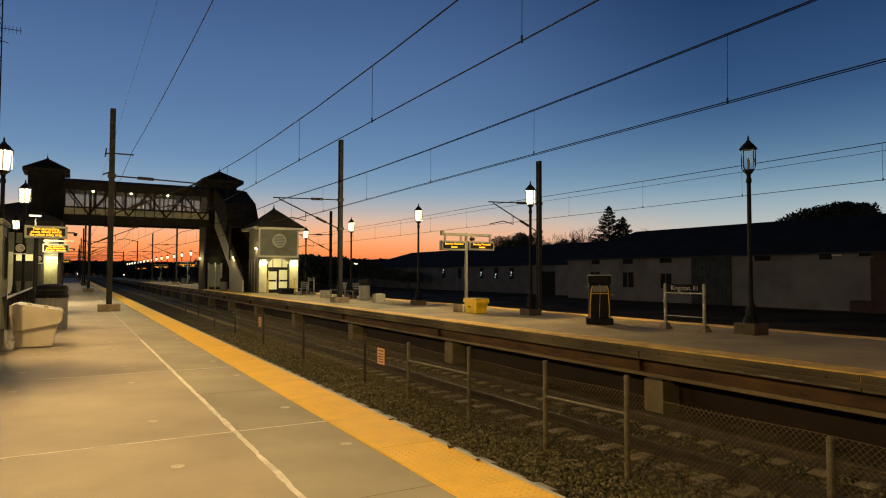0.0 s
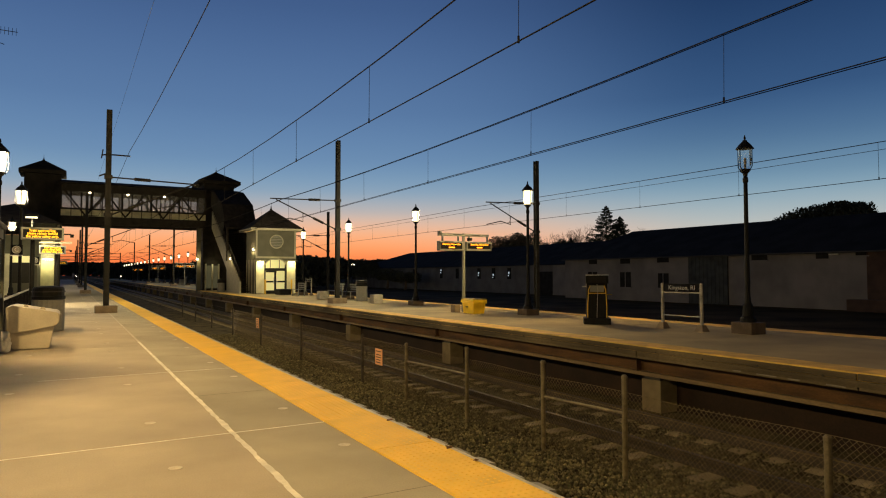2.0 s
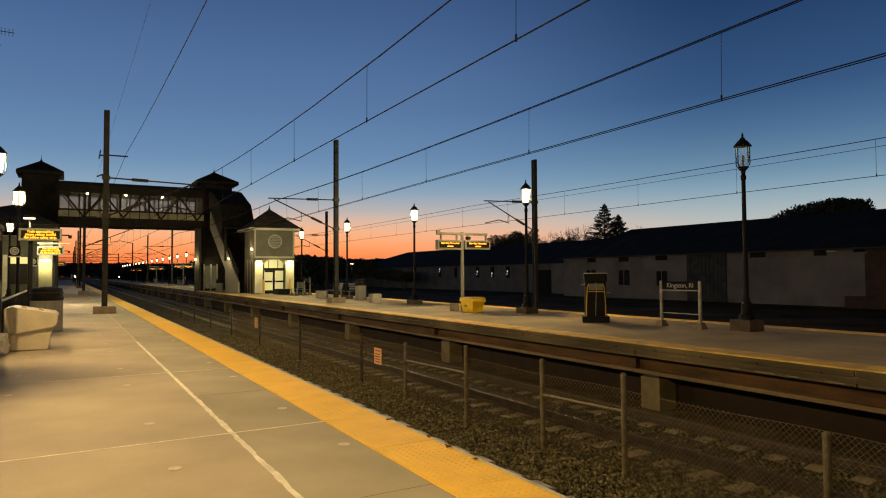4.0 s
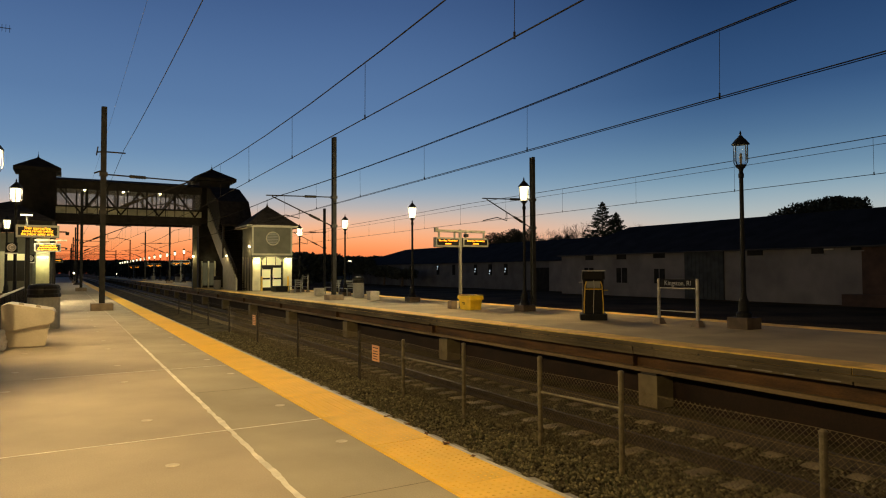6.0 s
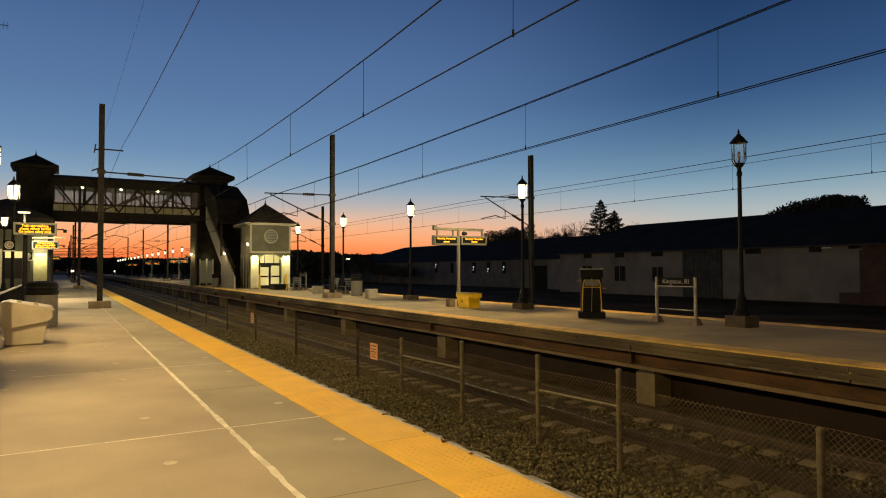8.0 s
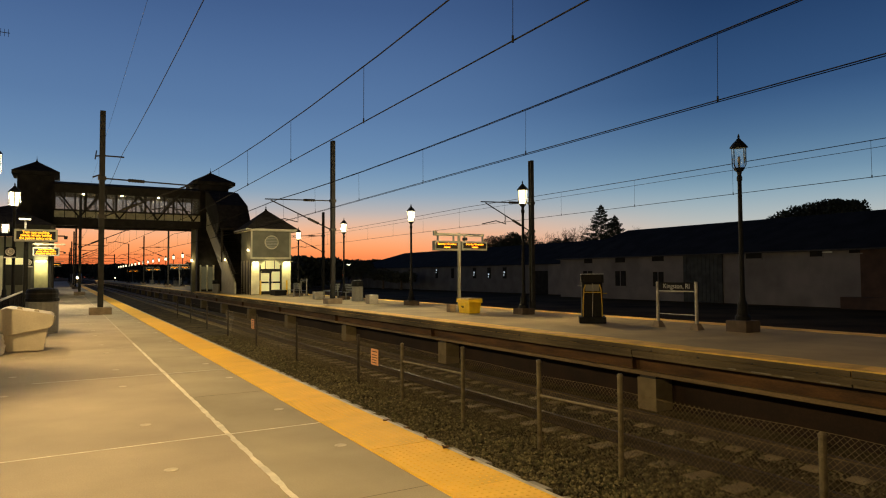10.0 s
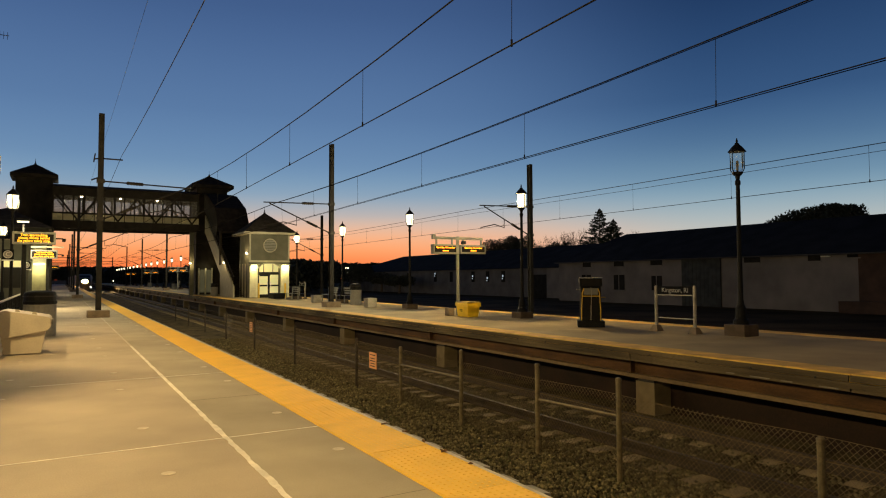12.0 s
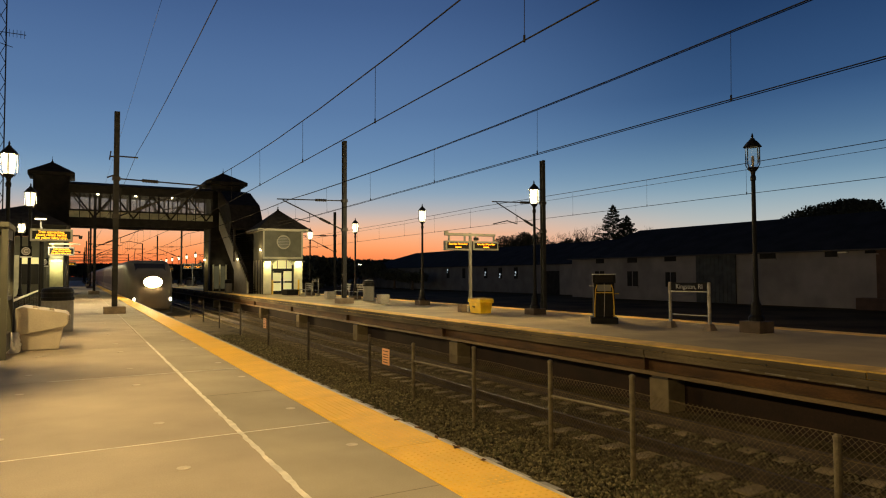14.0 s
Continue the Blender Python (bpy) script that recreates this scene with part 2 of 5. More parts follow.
TUBE = glow_mat("fluorescent_tube", (1.0, 0.93, 0.62), 7.0)
ROOM_GLOW = glow_mat("self_lit_interior", (1.0, 0.87, 0.38), 0.5)
COLD_LAMP = glow_mat("cool_wall_lamp", (0.75, 0.9, 1.0), 0.5)
FAR_LAMP = glow_mat("distant_lamp", (1.0, 0.85, 0.55), 5.0)

# ---- mesh kit ----
class Kit:
    """Collects vertices and faces of one part."""

    def __init__(self):
        self.v, self.f = [], []

    def add(self, v, f):
        k = len(self.v)
        self.v += [tuple(p) for p in v]
        self.f += [tuple(i + k for i in q) for q in f]
        return self

    def box(self, x0, x1, y0, y1, z0, z1):
        v = [(x, y, z) for z in (z0, z1) for y in (y0, y1) for x in (x0, x1)]
        return self.add(v, [(0, 2, 3, 1), (4, 5, 7, 6), (0, 1, 5, 4), (2, 6, 7, 3), (0, 4, 6, 2), (1, 3, 7, 5)])

    def taper(self, c, a, b):
        """Box from the half sizes and height a = (hx, hy, z) to b, round c."""
        v = [(c[0] + sx * q[0], c[1] + sy * q[1], q[2]) for q in (a, b) for sy in (-1, 1) for sx in (-1, 1)]
        return self.add(v, [(0, 2, 3, 1), (4, 5, 7, 6), (0, 1, 5, 4), (2, 6, 7, 3), (0, 4, 6, 2), (1, 3, 7, 5)])

    def lathe(self, x, y, profile, n=12, turn=0.0):
        """profile: (radius, z) from the bottom up."""
        v = [(x + r * math.cos(2 * math.pi * i / n + turn), y + r * math.sin(2 * math.pi * i / n + turn), z) for r, z in profile for i in range(n)]
        f = [(j * n + i, j * n + (i + 1) % n, (j + 1) * n + (i + 1) % n, (j + 1) * n + i) for j in range(len(profile) - 1) for i in range(n)]
        f += [tuple(range(n - 1, -1, -1)), tuple((len(profile) - 1) * n + i for i in range(n))]
        return self.add(v, f)

    def tube(self, pts, r, n=6):
        pts = [Vector(p) for p in pts]
        rings = []
        for i, p in enumerate(pts):
            d = (pts[min(i + 1, len(pts) - 1)] - pts[max(i - 1, 0)]).normalized()
            a = d.cross(Vector((0, 0, 1)) if abs(d.z) < 0.9 else Vector((1, 0, 0))).normalized()
            b = d.cross(a)
            rr = r[i] if isinstance(r, (list, tuple)) else r
            rings.append([p + (a * math.cos(t) + b * math.sin(t)) * rr for t in (2 * math.pi * k / n for k in range(n))])
        v = [q for ring in rings for q in ring]
        f = [(j * n + i, j * n + (i + 1) % n, (j + 1) * n + (i + 1) % n, (j + 1) * n + i) for j in range(len(rings) - 1) for i in range(n)]
        f += [tuple(range(n - 1, -1, -1)), tuple((len(rings) - 1) * n + i for i in range(n))]
        return self.add(v, f)

    def beam(self, a, b, w, h):
        """Bar of width w and height h from a to b."""
        a, b = Vector(a), Vector(b)
        d = (b - a).normalized()
        s = d.cross(Vector((0, 0, 1)) if abs(d.z) < 0.95 else Vector((0, 1, 0))).normalized() * w / 2
        u = s.cross(d).normalized() * h / 2
        v = [p + q for p in (a, b) for q in (-s - u, s - u, s + u, -s + u)]
        return self.add(v, [(3, 2, 1, 0), (4, 5, 6, 7), (0, 1, 5, 4), (1, 2, 6, 5), (2, 3, 7, 6), (3, 0, 4, 7)])

    def prism_x(self, outline, x0, x1):
        """outline of (y, z), counter-clockwise, pushed along x."""
        n = len(outline)
        v = [(x, y, z) for x in (x0, x1) for y, z in outline]
        return self.add(v, [tuple(range(n - 1, -1, -1)), tuple(range(n, 2 * n))] + [(i, (i + 1) % n, n + (i + 1) % n, n + i) for i in range(n)])

    def prism_y(self, outline, y0, y1):
        """outline of (x, z), pushed along y."""
        n = len(outline)
        v = [(x, y, z) for y in (y0, y1) for x, z in outline]
        return self.add(v, [tuple(range(n)), tuple(range(2 * n - 1, n - 1, -1))] + [(i, n + i, n + (i + 1) % n, (i + 1) % n) for i in range(n)])

    def pyramid(self, x0, x1, y0, y1, z0, z1, ridge=0.0, flare=0.0):
        cx, cy = (x0 + x1) / 2, (y0 + y1) / 2
        v = [(x0, y0, z0), (x1, y0, z0), (x1, y1, z0), (x0, y1, z0), (cx, cy - ridge, z1), (cx, cy + ridge, z1)]
        return self.add(v, [(3, 2, 1, 0), (0, 1, 4), (1, 2, 5, 4), (2, 3, 5), (3, 0, 4, 5)])

    def mesh(self, name, material, smooth=False):
        me = bpy.data.meshes.new(name)
        me.from_pydata(self.v, [], self.f)
        me.materials.append(material)
        if smooth:
            me.polygons.foreach_set("use_smooth", [True] * len(me.polygons))
        me.update()
        return me


def part(name, kit, material, parent, label="", bevel=0.0, smooth=False):
    """Links a kit as one mesh object under a thing or a part."""
    ob = new(name, kit.mesh(name, material, smooth))
    ob.parent = parent
    if bevel:
        b = ob.modifiers.new("bevel", "BEVEL")
        b.width, b.segments, b.limit_method = bevel, 2, "ANGLE"
    if label:
        tagged(ob, label)
    return ob


def thing(name, label, category, group="", kind="", at=None):
    ob = new(name)
    ob.empty_display_size = 0.2
    if at is not None:
        ob.matrix_basis = at
    return tagged(ob, label, category, group, kind)


def piece(name, mesh, parent, m):
    """One more object on a shared mesh."""
    ob = new(name, mesh)
    ob.parent = parent
    ob.matrix_basis = m
    return ob


def solid(name, kit, material, label, category, kind="", bevel=0.0, smooth=False, group=""):
    """A thing made of one mesh."""
    ob = part(name, kit, material, None, "", bevel, smooth)
    return tagged(ob, label, category, group, kind)


def words(name, text, size, material, parent, m, label="", squeeze=1.0, bold=0.0):
    """Lettering turned into a mesh, upright, reading towards -Y."""
    cu = bpy.data.curves.new(name, "FONT")
    cu.body, cu.size, cu.align_x, cu.align_y, cu.extrude = text, size, "CENTER", "CENTER", 0.002
    cu.offset = bold
    tmp = bpy.data.objects.new(name, cu)
    scene.collection.objects.link(tmp)
    me = bpy.data.meshes.new_from_object(tmp.evaluated_get(bpy.context.evaluated_depsgraph_get()))
    bpy.data.objects.remove(tmp)
    me.materials.clear()
    me.materials.append(material)
    ob = new(name, me)
    ob.parent = parent
    ob.matrix_basis = m @ pose(0, 0, 0, 90, 0, 0) @ Matrix.Diagonal((squeeze, 1, 1, 1))
    if label:
        tagged(ob, label)
    return ob

# ---- ground, tracks ----
JOINT0, BAY = 6.185, 4.295          # first cross joint of the near platform, slab length
NEAR_EDGE, FAR_EDGE, FAR_BACK = 2.82, 10.08, 16.27
TRACKS = (4.42, 8.5, 18.0)
RAIL_TOP, BED = -1.10, -1.295

solid("ground", Kit().add([(-2500, -1500, -1.40), (2500, -1500, -1.40), (2500, 3500, -1.40), (-2500, 3500, -1.40)], [(0, 1, 2, 3)]),
      GRASS, "dark open ground beyond the railway", "ground", "structure")
solid("ballast_bed", Kit().prism_y([(2.6, -1.5), (23.5, -1.5), (22.0, BED), (2.6, BED)], -60, 1600), BALLAST,
      "grey crushed-stone track bed between the platforms", "track bed", "structure")


def rail_outline(x, z=RAIL_TOP):
    return [(x - 0.075, z - 0.17), (x + 0.075, z - 0.17), (x + 0.075, z - 0.15), (x + 0.012, z - 0.12), (x + 0.012, z - 0.045),
            (x + 0.036, z - 0.03), (x + 0.036, z), (x - 0.036, z), (x - 0.036, z - 0.03), (x - 0.012, z - 0.045), (x - 0.012, z - 0.12), (x - 0.075, z - 0.15)]


def tie_kit():
    # concrete tie, lower in its middle
    o = [(-1.28, -0.2), (1.28, -0.2), (1.28, 0.0), (0.5, 0.0), (0.3, -0.04), (-0.3, -0.04), (-0.5, 0.0), (-1.28, 0.0)]
    return Kit().prism_y(o, -0.125, 0.125)


TIE_MESH = tie_kit().mesh("tie", TIE)
for k, cx in enumerate(TRACKS):
    track = thing("railway_track", "steel rails on pale concrete ties in ballast", "railway track", "railway tracks", "structure", pose(0, 0, 0))
    for s in (-1, 1):
        part("rail", Kit().prism_y(rail_outline(cx + s * 0.7525, RAIL_TOP - (0.15 if k == 0 else 0)), -60, 1500), RAIL, track)
    near = range(0, 150) if k == 1 else range(0, 0)
    for i in near:
        piece("tie", TIE_MESH, track, pose(cx + random.uniform(-0.02, 0.02), -2 + i * 0.61, RAIL_TOP - 0.175, 0, 0, random.uniform(-0.7, 0.7)))
    rest = Kit()
    base = tie_kit()
    for i in range(150 if k == 1 else 0, 420):
        rest.add([(x + cx, y - 2 + i * 0.61, z + RAIL_TOP - 0.175 - (0.15 if k == 0 else 0)) for x, y, z in base.v], base.f)
    tagged(part("ties_far", rest, TIE, track), kind="stuff")

# ---- near platform ----
platform = thing("platform_near", "concrete station platform with yellow tactile edge", "platform", kind="structure")
part("platform_base", Kit().box(-14, 2.70, -45, 232, -1.45, -0.205), OLD_CONCRETE, platform)
part("platform_outer_paving", Kit().box(-14, -5.2, -45, 232, -0.2, -0.002), CONCRETE, platform)
SEAM = 1.325
wide = Kit().box(-5.195, SEAM - 0.016, 0.006, BAY - 0.006, -0.2, 0.0).mesh("slab", CONCRETE)
slim = Kit().box(SEAM + 0.016, 2.203, 0.006, BAY - 0.006, -0.2, 0.0).mesh("slab", EDGE_SLAB)
first = -11
for i in range(first, 53):
    y = JOINT0 + i * BAY
    for me in (wide, slim):
        piece("slab", me, platform, pose(0, y, random.uniform(-0.001, 0.001)))
caulk = Kit()
for i in range(first, 53):
    y = JOINT0 + i * BAY
    if i in (0, 1):
        w = 0.0105 if i == 0 else 0.007
        part("fresh_joint_sealant", Kit().box(-5.1 if i == 0 else -0.35, 2.2, y - w, y + w, -0.1, 0.002), CAULK, platform, "fresh pale sealant in a slab joint")
    else:
        caulk.box(-5.1, 2.2, y - 0.008, y + 0.008, -0.1, 0.001)
tagged(part("cross_joint_sealant", caulk, OLD_CAULK, platform, "dirty sealant in the slab joints"), kind="stuff")
hair = Kit()
for i in range(-1, 8):
    hair.box(SEAM + 0.05, 2.2, 3.970 + i * BAY - 0.003, 3.970 + i * BAY + 0.003, -0.05, 0.0012)
part("hairline_joint", hair, HAIRLINE, platform, "thin dark joints across the edge slabs")
# long seam with a ragged edge
seam_l, seam_r = [], []
steps = [(-4 + i * 0.03) for i in range(840)] + [21.2 + i * 2.0 for i in range(100)]
for y in steps:
    seam_l.append((SEAM - 0.022 - 0.012 * noise.noise((y * 1.9, 3, 0)) - 0.013 * noise.noise((y * 7.0, 7, 0)) - 0.006 * noise.noise((y * 17.0, 2, 0)), y, 0.004))
    seam_r.append((SEAM + 0.022 + 0.012 * noise.noise((y * 2.2, 9, 0)) + 0.013 * noise.noise((y * 6.5, 1, 0)) + 0.006 * noise.noise((y * 16.0, 5, 0)), y, 0.004))
cut = next(i for i, y in enumerate(steps) if y > 15.5)
for lo, hi, m, text in ((0, cut + 1, CAULK, "ragged pale sealant along the platform"), (cut, len(steps), OLD_CAULK, "dirty sealant farther along the platform")):
    a, b = seam_l[lo:hi], seam_r[lo:hi]
    n = len(a)
    low = [(x, y, -0.05) for x, y, z in a + b]
    part("long_joint_sealant", Kit().add(a + b + low,
         [(i, n + i, n + i + 1, i + 1) for i in range(n - 1)] + [(i, i + 1, 2 * n + i + 1, 2 * n + i) for i in range(n - 1)]
         + [(n + i + 1, n + i, 3 * n + i, 3 * n + i + 1) for i in range(n - 1)]), m, platform, text)
plug = Kit()
plug.lathe(0, 0, [(0.052, -0.05), (0.052, 0.003), (0.045, 0.0045)], 16)
plug_mesh = plug.mesh("grout_plug", PLUG)
for i in range(-1, 12):
    for dy in (-0.91, 0.83):
        for x in (-3.25, -1.93, -0.61, 0.705, 2.05):
            piece("grout_plug", plug_mesh, platform, pose(x + random.uniform(-0.015, 0.015), JOINT0 + i * BAY + dy + random.uniform(-0.02, 0.02), 0))
# tactile strip
tile = Kit().box(2.206, 2.765, 0.002, 1.218, -0.2, 0.010).mesh("tactile_tile", YELLOW)
for i in range(-8, 188):
    piece("tactile_tile", tile, platform, pose(0, 0.1 + i * 1.22, random.uniform(-0.0015, 0.0015)))
dome = Kit()
for j in range(330):
    for i in range(10):
        x, y = 2.222 + i * 0.0585, 0.9 + j * 0.0602
        dome.lathe(x, y, [(0.0135, 0.009), (0.0115, 0.0118), (0.0075, 0.0126)], 6)
tagged(part("tactile_domes", dome, YELLOW, platform), kind="stuff")
nose = Kit().prism_y([(2.7655, -0.2), (2.822, -0.2), (2.822, -0.012), (2.812, 0.005), (2.7655, 0.007)], 0.004, 2.996).mesh("edge_nosing", NOSING)
for i in range(-4, 74):
    piece("edge_nosing", nose, platform, pose(0, i * 3.0, random.uniform(-0.002, 0.0)))
bump = Kit().prism_y([(2.823, -0.19), (2.885, -0.19), (2.912, -0.07), (2.905, -0.022), (2.823, -0.008)], 0.0, 0.20).mesh("edge_bumper", BUMPER)
for i in range(0, 133):
    piece("edge_bumper", bump, platform, pose(random.uniform(0.0, 0.006), 1.0 + i * 0.36 + random.uniform(-0.02, 0.02), random.uniform(-0.01, 0.0), 0, 0, random.uniform(-0.15, 0.15)))
part("edge_bumper_far", Kit().box(2.823, 2.885, 49, 232, -0.19, -0.03), BUMPER, platform)

# ---- island platform ----
island = thing("platform_island", "raised concrete island platform on rusty girders and piers", "platform", kind="structure")
deck = Kit().box(FAR_EDGE + 0.62, FAR_BACK - 0.62, 0.005, BAY - 0.005, -0.26, 0.0).mesh("deck_slab", DECK)
stripe = Kit().box(0.0, 0.60, 0.004, BAY - 0.004, -0.12, 0.006).mesh("yellow_edge", WORN_YELLOW)
fascia = Kit().box(FAR_EDGE, FAR_EDGE + 0.60, 0.012, BAY - 0.012, -0.26, -0.121).mesh("edge_slab", FASCIA)
timber = Kit().box(FAR_EDGE - 0.03, FAR_EDGE - 0.001, 0.004, BAY - 0.004, -0.108, -0.015).mesh("edge_timber", FASCIA)
bolt = Kit().tube([(FAR_EDGE - 0.044, 0, 0), (FAR_EDGE - 0.028, 0, 0)], 0.017, 8).mesh("bolt", DARK_STEEL)
spall = Kit().box(FAR_EDGE - 0.012, FAR_EDGE - 0.002, -0.16, 0.16, -0.012, 0.012).mesh("spalled_patch", OLD_CONCRETE)
back = Kit().box(FAR_BACK - 0.60, FAR_BACK, 0.012, BAY - 0.012, -0.26, -0.121).mesh("edge_slab", OLD_CONCRETE)
for i in range(-6, 62):
    y = 5.3 + i * BAY
    piece("deck_slab", deck, island, pose(0, y, 0))
    piece("yellow_edge", stripe, island, pose(FAR_EDGE, y, 0))
    piece("yellow_edge", stripe, island, pose(FAR_BACK - 0.60, y, 0))
    piece("edge_slab", fascia, island, pose(random.uniform(-0.01, 0.01), y, random.uniform(-0.008, 0.0)))
    piece("edge_slab", back, island, pose(0, y, 0))
    for z in (0.0, -0.101):
        piece("edge_timber", timber, island, pose(random.uniform(-0.006, 0.006), y, z + random.uniform(-0.004, 0.002), 0, 0, random.uniform(-0.08, 0.08)))
    for j in range(4 if -1 <= i < 9 else 0):
        piece("bolt", bolt, island, pose(-0.004, y + 0.5 + j * 1.09, -0.10 + random.uniform(-0.012, 0.012)))
for y, z, w in ((7.3, -0.226, 0.5), (6.75, -0.232, 1.1), (6.28, -0.236, 0.6), (5.62, -0.238, 0.9)):
    ob = piece("spalled_patch", spall, island, pose(0, y, z, random.uniform(-2, 2)))
    ob.scale = (1, w, 0.8)
for gx, s in ((10.30, 1), (16.0, -1)):
    part("girder_web", Kit().box(gx - 0.01, gx + 0.01, -20, 272, -0.53, -0.262), RUST, island, "rust-brown steel girder")
    part("girder_flange", Kit().box(gx - 0.15, gx + 0.13, -20, 272, -0.605, -0.531), FLANGE, island)
    stiff = Kit().box(gx - 0.13, gx - 0.011, -0.012, 0.012, -0.53, -0.265).mesh("girder_stiffener", RUST)
    for i in range(-2, 32):
        piece("girder_stiffener", stiff, island, pose(0, 9.7 + i * 8.5, 0))
part("retaining_wall", Kit().box(10.62, 10.80, -20, 272, -1.45, -0.262), UNDER_WALL, island, "brown wall under the platform, its colour darkened for the shade there")
pier = Kit().box(10.15, 10.615, -0.24, 0.24, -1.5, -0.66).mesh("pier", PIER)
seat = Kit().box(10.18, 10.615, -0.2, 0.2, -0.66, -0.606).mesh("pier_bearing", DARK_STEEL)
for i in range(-2, 31):
    piece("pier", pier, island, pose(0, 9.30 + i * 8.17, 0))
    piece("pier_bearing", seat, island, pose(0, 9.30 + i * 8.17, 0))


# ---- overhead line ----
def catenary(cx, contact, messenger, stagger, first_drop, pitch, sag=0.2, twin=0.0, shift=0.0, pair=True):
    """Contact wire, messenger and droppers of one track; the wire zigzags a little from mast to mast."""
    line = thing("overhead_line", "dark overhead contact wire with messenger and droppers", "overhead wire", "overhead lines")
    masts = [-31.8 + shift + 30 * i for i in range(12)]
    con, mes = Kit(), Kit()
    cp, mp = [], []
    for i in range(len(masts) - 1):
        for k in range(8):
            u = k / 8
            y = masts[i] + 30 * u
            off = stagger * (1 if i % 2 else -1) * (1 - 2 * u)
            cp.append((cx + off, y, contact))
            mp.append((cx + off * 0.9, y, messenger + sag * ((2 * u - 1) ** 2)))
    con.tube(cp, 0.0095, 5)
    mes.tube(mp, 0.0115, 5)
    part("contact_wire", con, WIRE, line)
    part("messenger_wire", mes, WIRE, line)
    if twin and pair:
        part("second_contact_wire", Kit().tube([(x + twin, y, z) for x, y, z in cp], 0.0075, 5), WIRE, line)
    if twin:
        part("second_messenger_wire", Kit().tube([(x + twin * 0.6, y, z - (0 if pair else 0.17)) for x, y, z in mp], 0.0075, 5), WIRE, line)
    def on(pts, y):
        k = max(i for i in range(len(pts) - 1) if pts[i][1] <= y)
        return Vector(pts[k]).lerp(Vector(pts[k + 1]), (y - pts[k][1]) / (pts[k + 1][1] - pts[k][1]))

    for j in range(30):
        (ax, ay, az), (bx, by, bz) = on(cp, first_drop + j * pitch), on(mp, first_drop + j * pitch)
        if by < 130:
            part("dropper", Kit().tube([(ax, ay, az), (bx, by, bz)], 0.0048, 4).lathe(ax, ay, [(0.014, az - 0.02), (0.014, az + 0.06)], 6), WIRE, line)
    return line


catenary(4.42, 4.04, 4.975, -0.28, 1.41, 4.35, 0.42)
catenary(8.575, 4.00, 4.925, -0.36, 1.39, 4.78, 0.20, 0.09, 3.1)
catenary(18.0, 3.89, 4.84, 0.1, 0.8, 4.02, 0.06, 0.30, pair=False)
feeder = thing("feeder_wire", "single dark feeder wire carried on the mast arms", "overhead wire")
part("wire", Kit().tube([(1.95, -31.8 + 30 * i + 30 * k / 6, 6.24 + 0.25 * ((k / 3 - 1) ** 2) - 0.22) for i in range(8) for k in range(6)], 0.009, 5), WIRE, feeder)

earth = thing("earth_wire", "thin dark earth wire along the near masts", "overhead wire")
part("wire", Kit().tube([(0.93, -31.8 + 10 * i, 5.30 - 0.12 * ((i % 3) > 0)) for i in range(25)], 0.0024, 4), WIRE, earth)


def mast(name, x, y, z0, top, track_x, contact, messenger, label, feeder_arm=False, block=True):
    m = thing(name, label, "catenary mast", "catenary masts", at=pose(x, y, z0))
    h = top - z0
    s = 1 if track_x > x else -1
    reach = abs(track_x - x)
    # H-section post
    post = Kit().box(-0.098, 0.098, -0.115, -0.095, 0.02, h).box(-0.098, 0.098, 0.095, 0.115, 0.02, h).box(-0.01, 0.01, -0.095, 0.095, 0.02, h)
    part("post", post, MAST, m)
    if block:
        part("pedestal", Kit().box(-0.38, 0.38, -0.38, 0.38, -0.02 if z0 == 0 else -0.3, 0.27), BROWN_BASE, m, "concrete pedestal", bevel=0.02)
    zc, zm = contact - z0, messenger - z0 + 0.30
    top_tube = Kit().tube([(0.1 * s, 0, zm + 0.02), (s * (reach + 0.15), 0, zm - 0.06)], 0.028, 8)
    part("top_arm", top_tube, DARK_STEEL, m)
    part("brace_arm", Kit().tube([(0.1 * s, 0, zm - 1.45), (s * (reach * 0.96), 0, zm - 0.1)], 0.03, 8), DARK_STEEL, m)
    part("registration_arm", Kit().tube([(s * reach * 0.55, 0, zm - 0.72), (s * reach * 0.55, 0, zm - 1.12), (s * reach * 0.75, 0, zm - 0.98), (s * (reach + 0.1), 0, zc + 0.03)], 0.026, 6), DARK_STEEL, m)
    ins = [(0.03, -0.3)] + [(0.072 if k % 2 else 0.055, -0.28 + k * 0.05) for k in range(12)] + [(0.03, 0.32)]
    for a, b, u in (((0.1 * s, 0, zm + 0.02), (s * (reach + 0.15), 0, zm - 0.06), 0.34), ((0.1 * s, 0, zm - 1.45), (s * reach * 0.96, 0, zm - 0.1), 0.30)):
        a, b = Vector(a), Vector(b)
        c = a.lerp(b, u)
        o = part("insulator", Kit().lathe(0, 0, ins, 8), DARK_STEEL, m)
        o.matrix_basis = Matrix.Translation(c) @ (b - a).to_track_quat("Z", "Y").to_matrix().to_4x4()
    for dz in (-0.05, -1.52):
        part("arm_bracket", Kit().box(-0.14, 0.14, -0.13, 0.13, zm + dz, zm + dz + 0.14), DARK_STEEL, m)
    if feeder_arm:
        part("feeder_arm", Kit().tube([(-0.25, 0, 6.08), (0.0, 0, 6.12), (0.76, 0, 6.12)], 0.03, 6).tube([(-0.25, -0.05, 5.95), (-0.2, 0, 6.3)], 0.025, 5), DARK_STEEL, m)
        part("tail_bracket", Kit().tube([(-0.32, 0, 5.26), (-0.1, 0, 5.36)], 0.03, 5), DARK_STEEL, m)
    return m


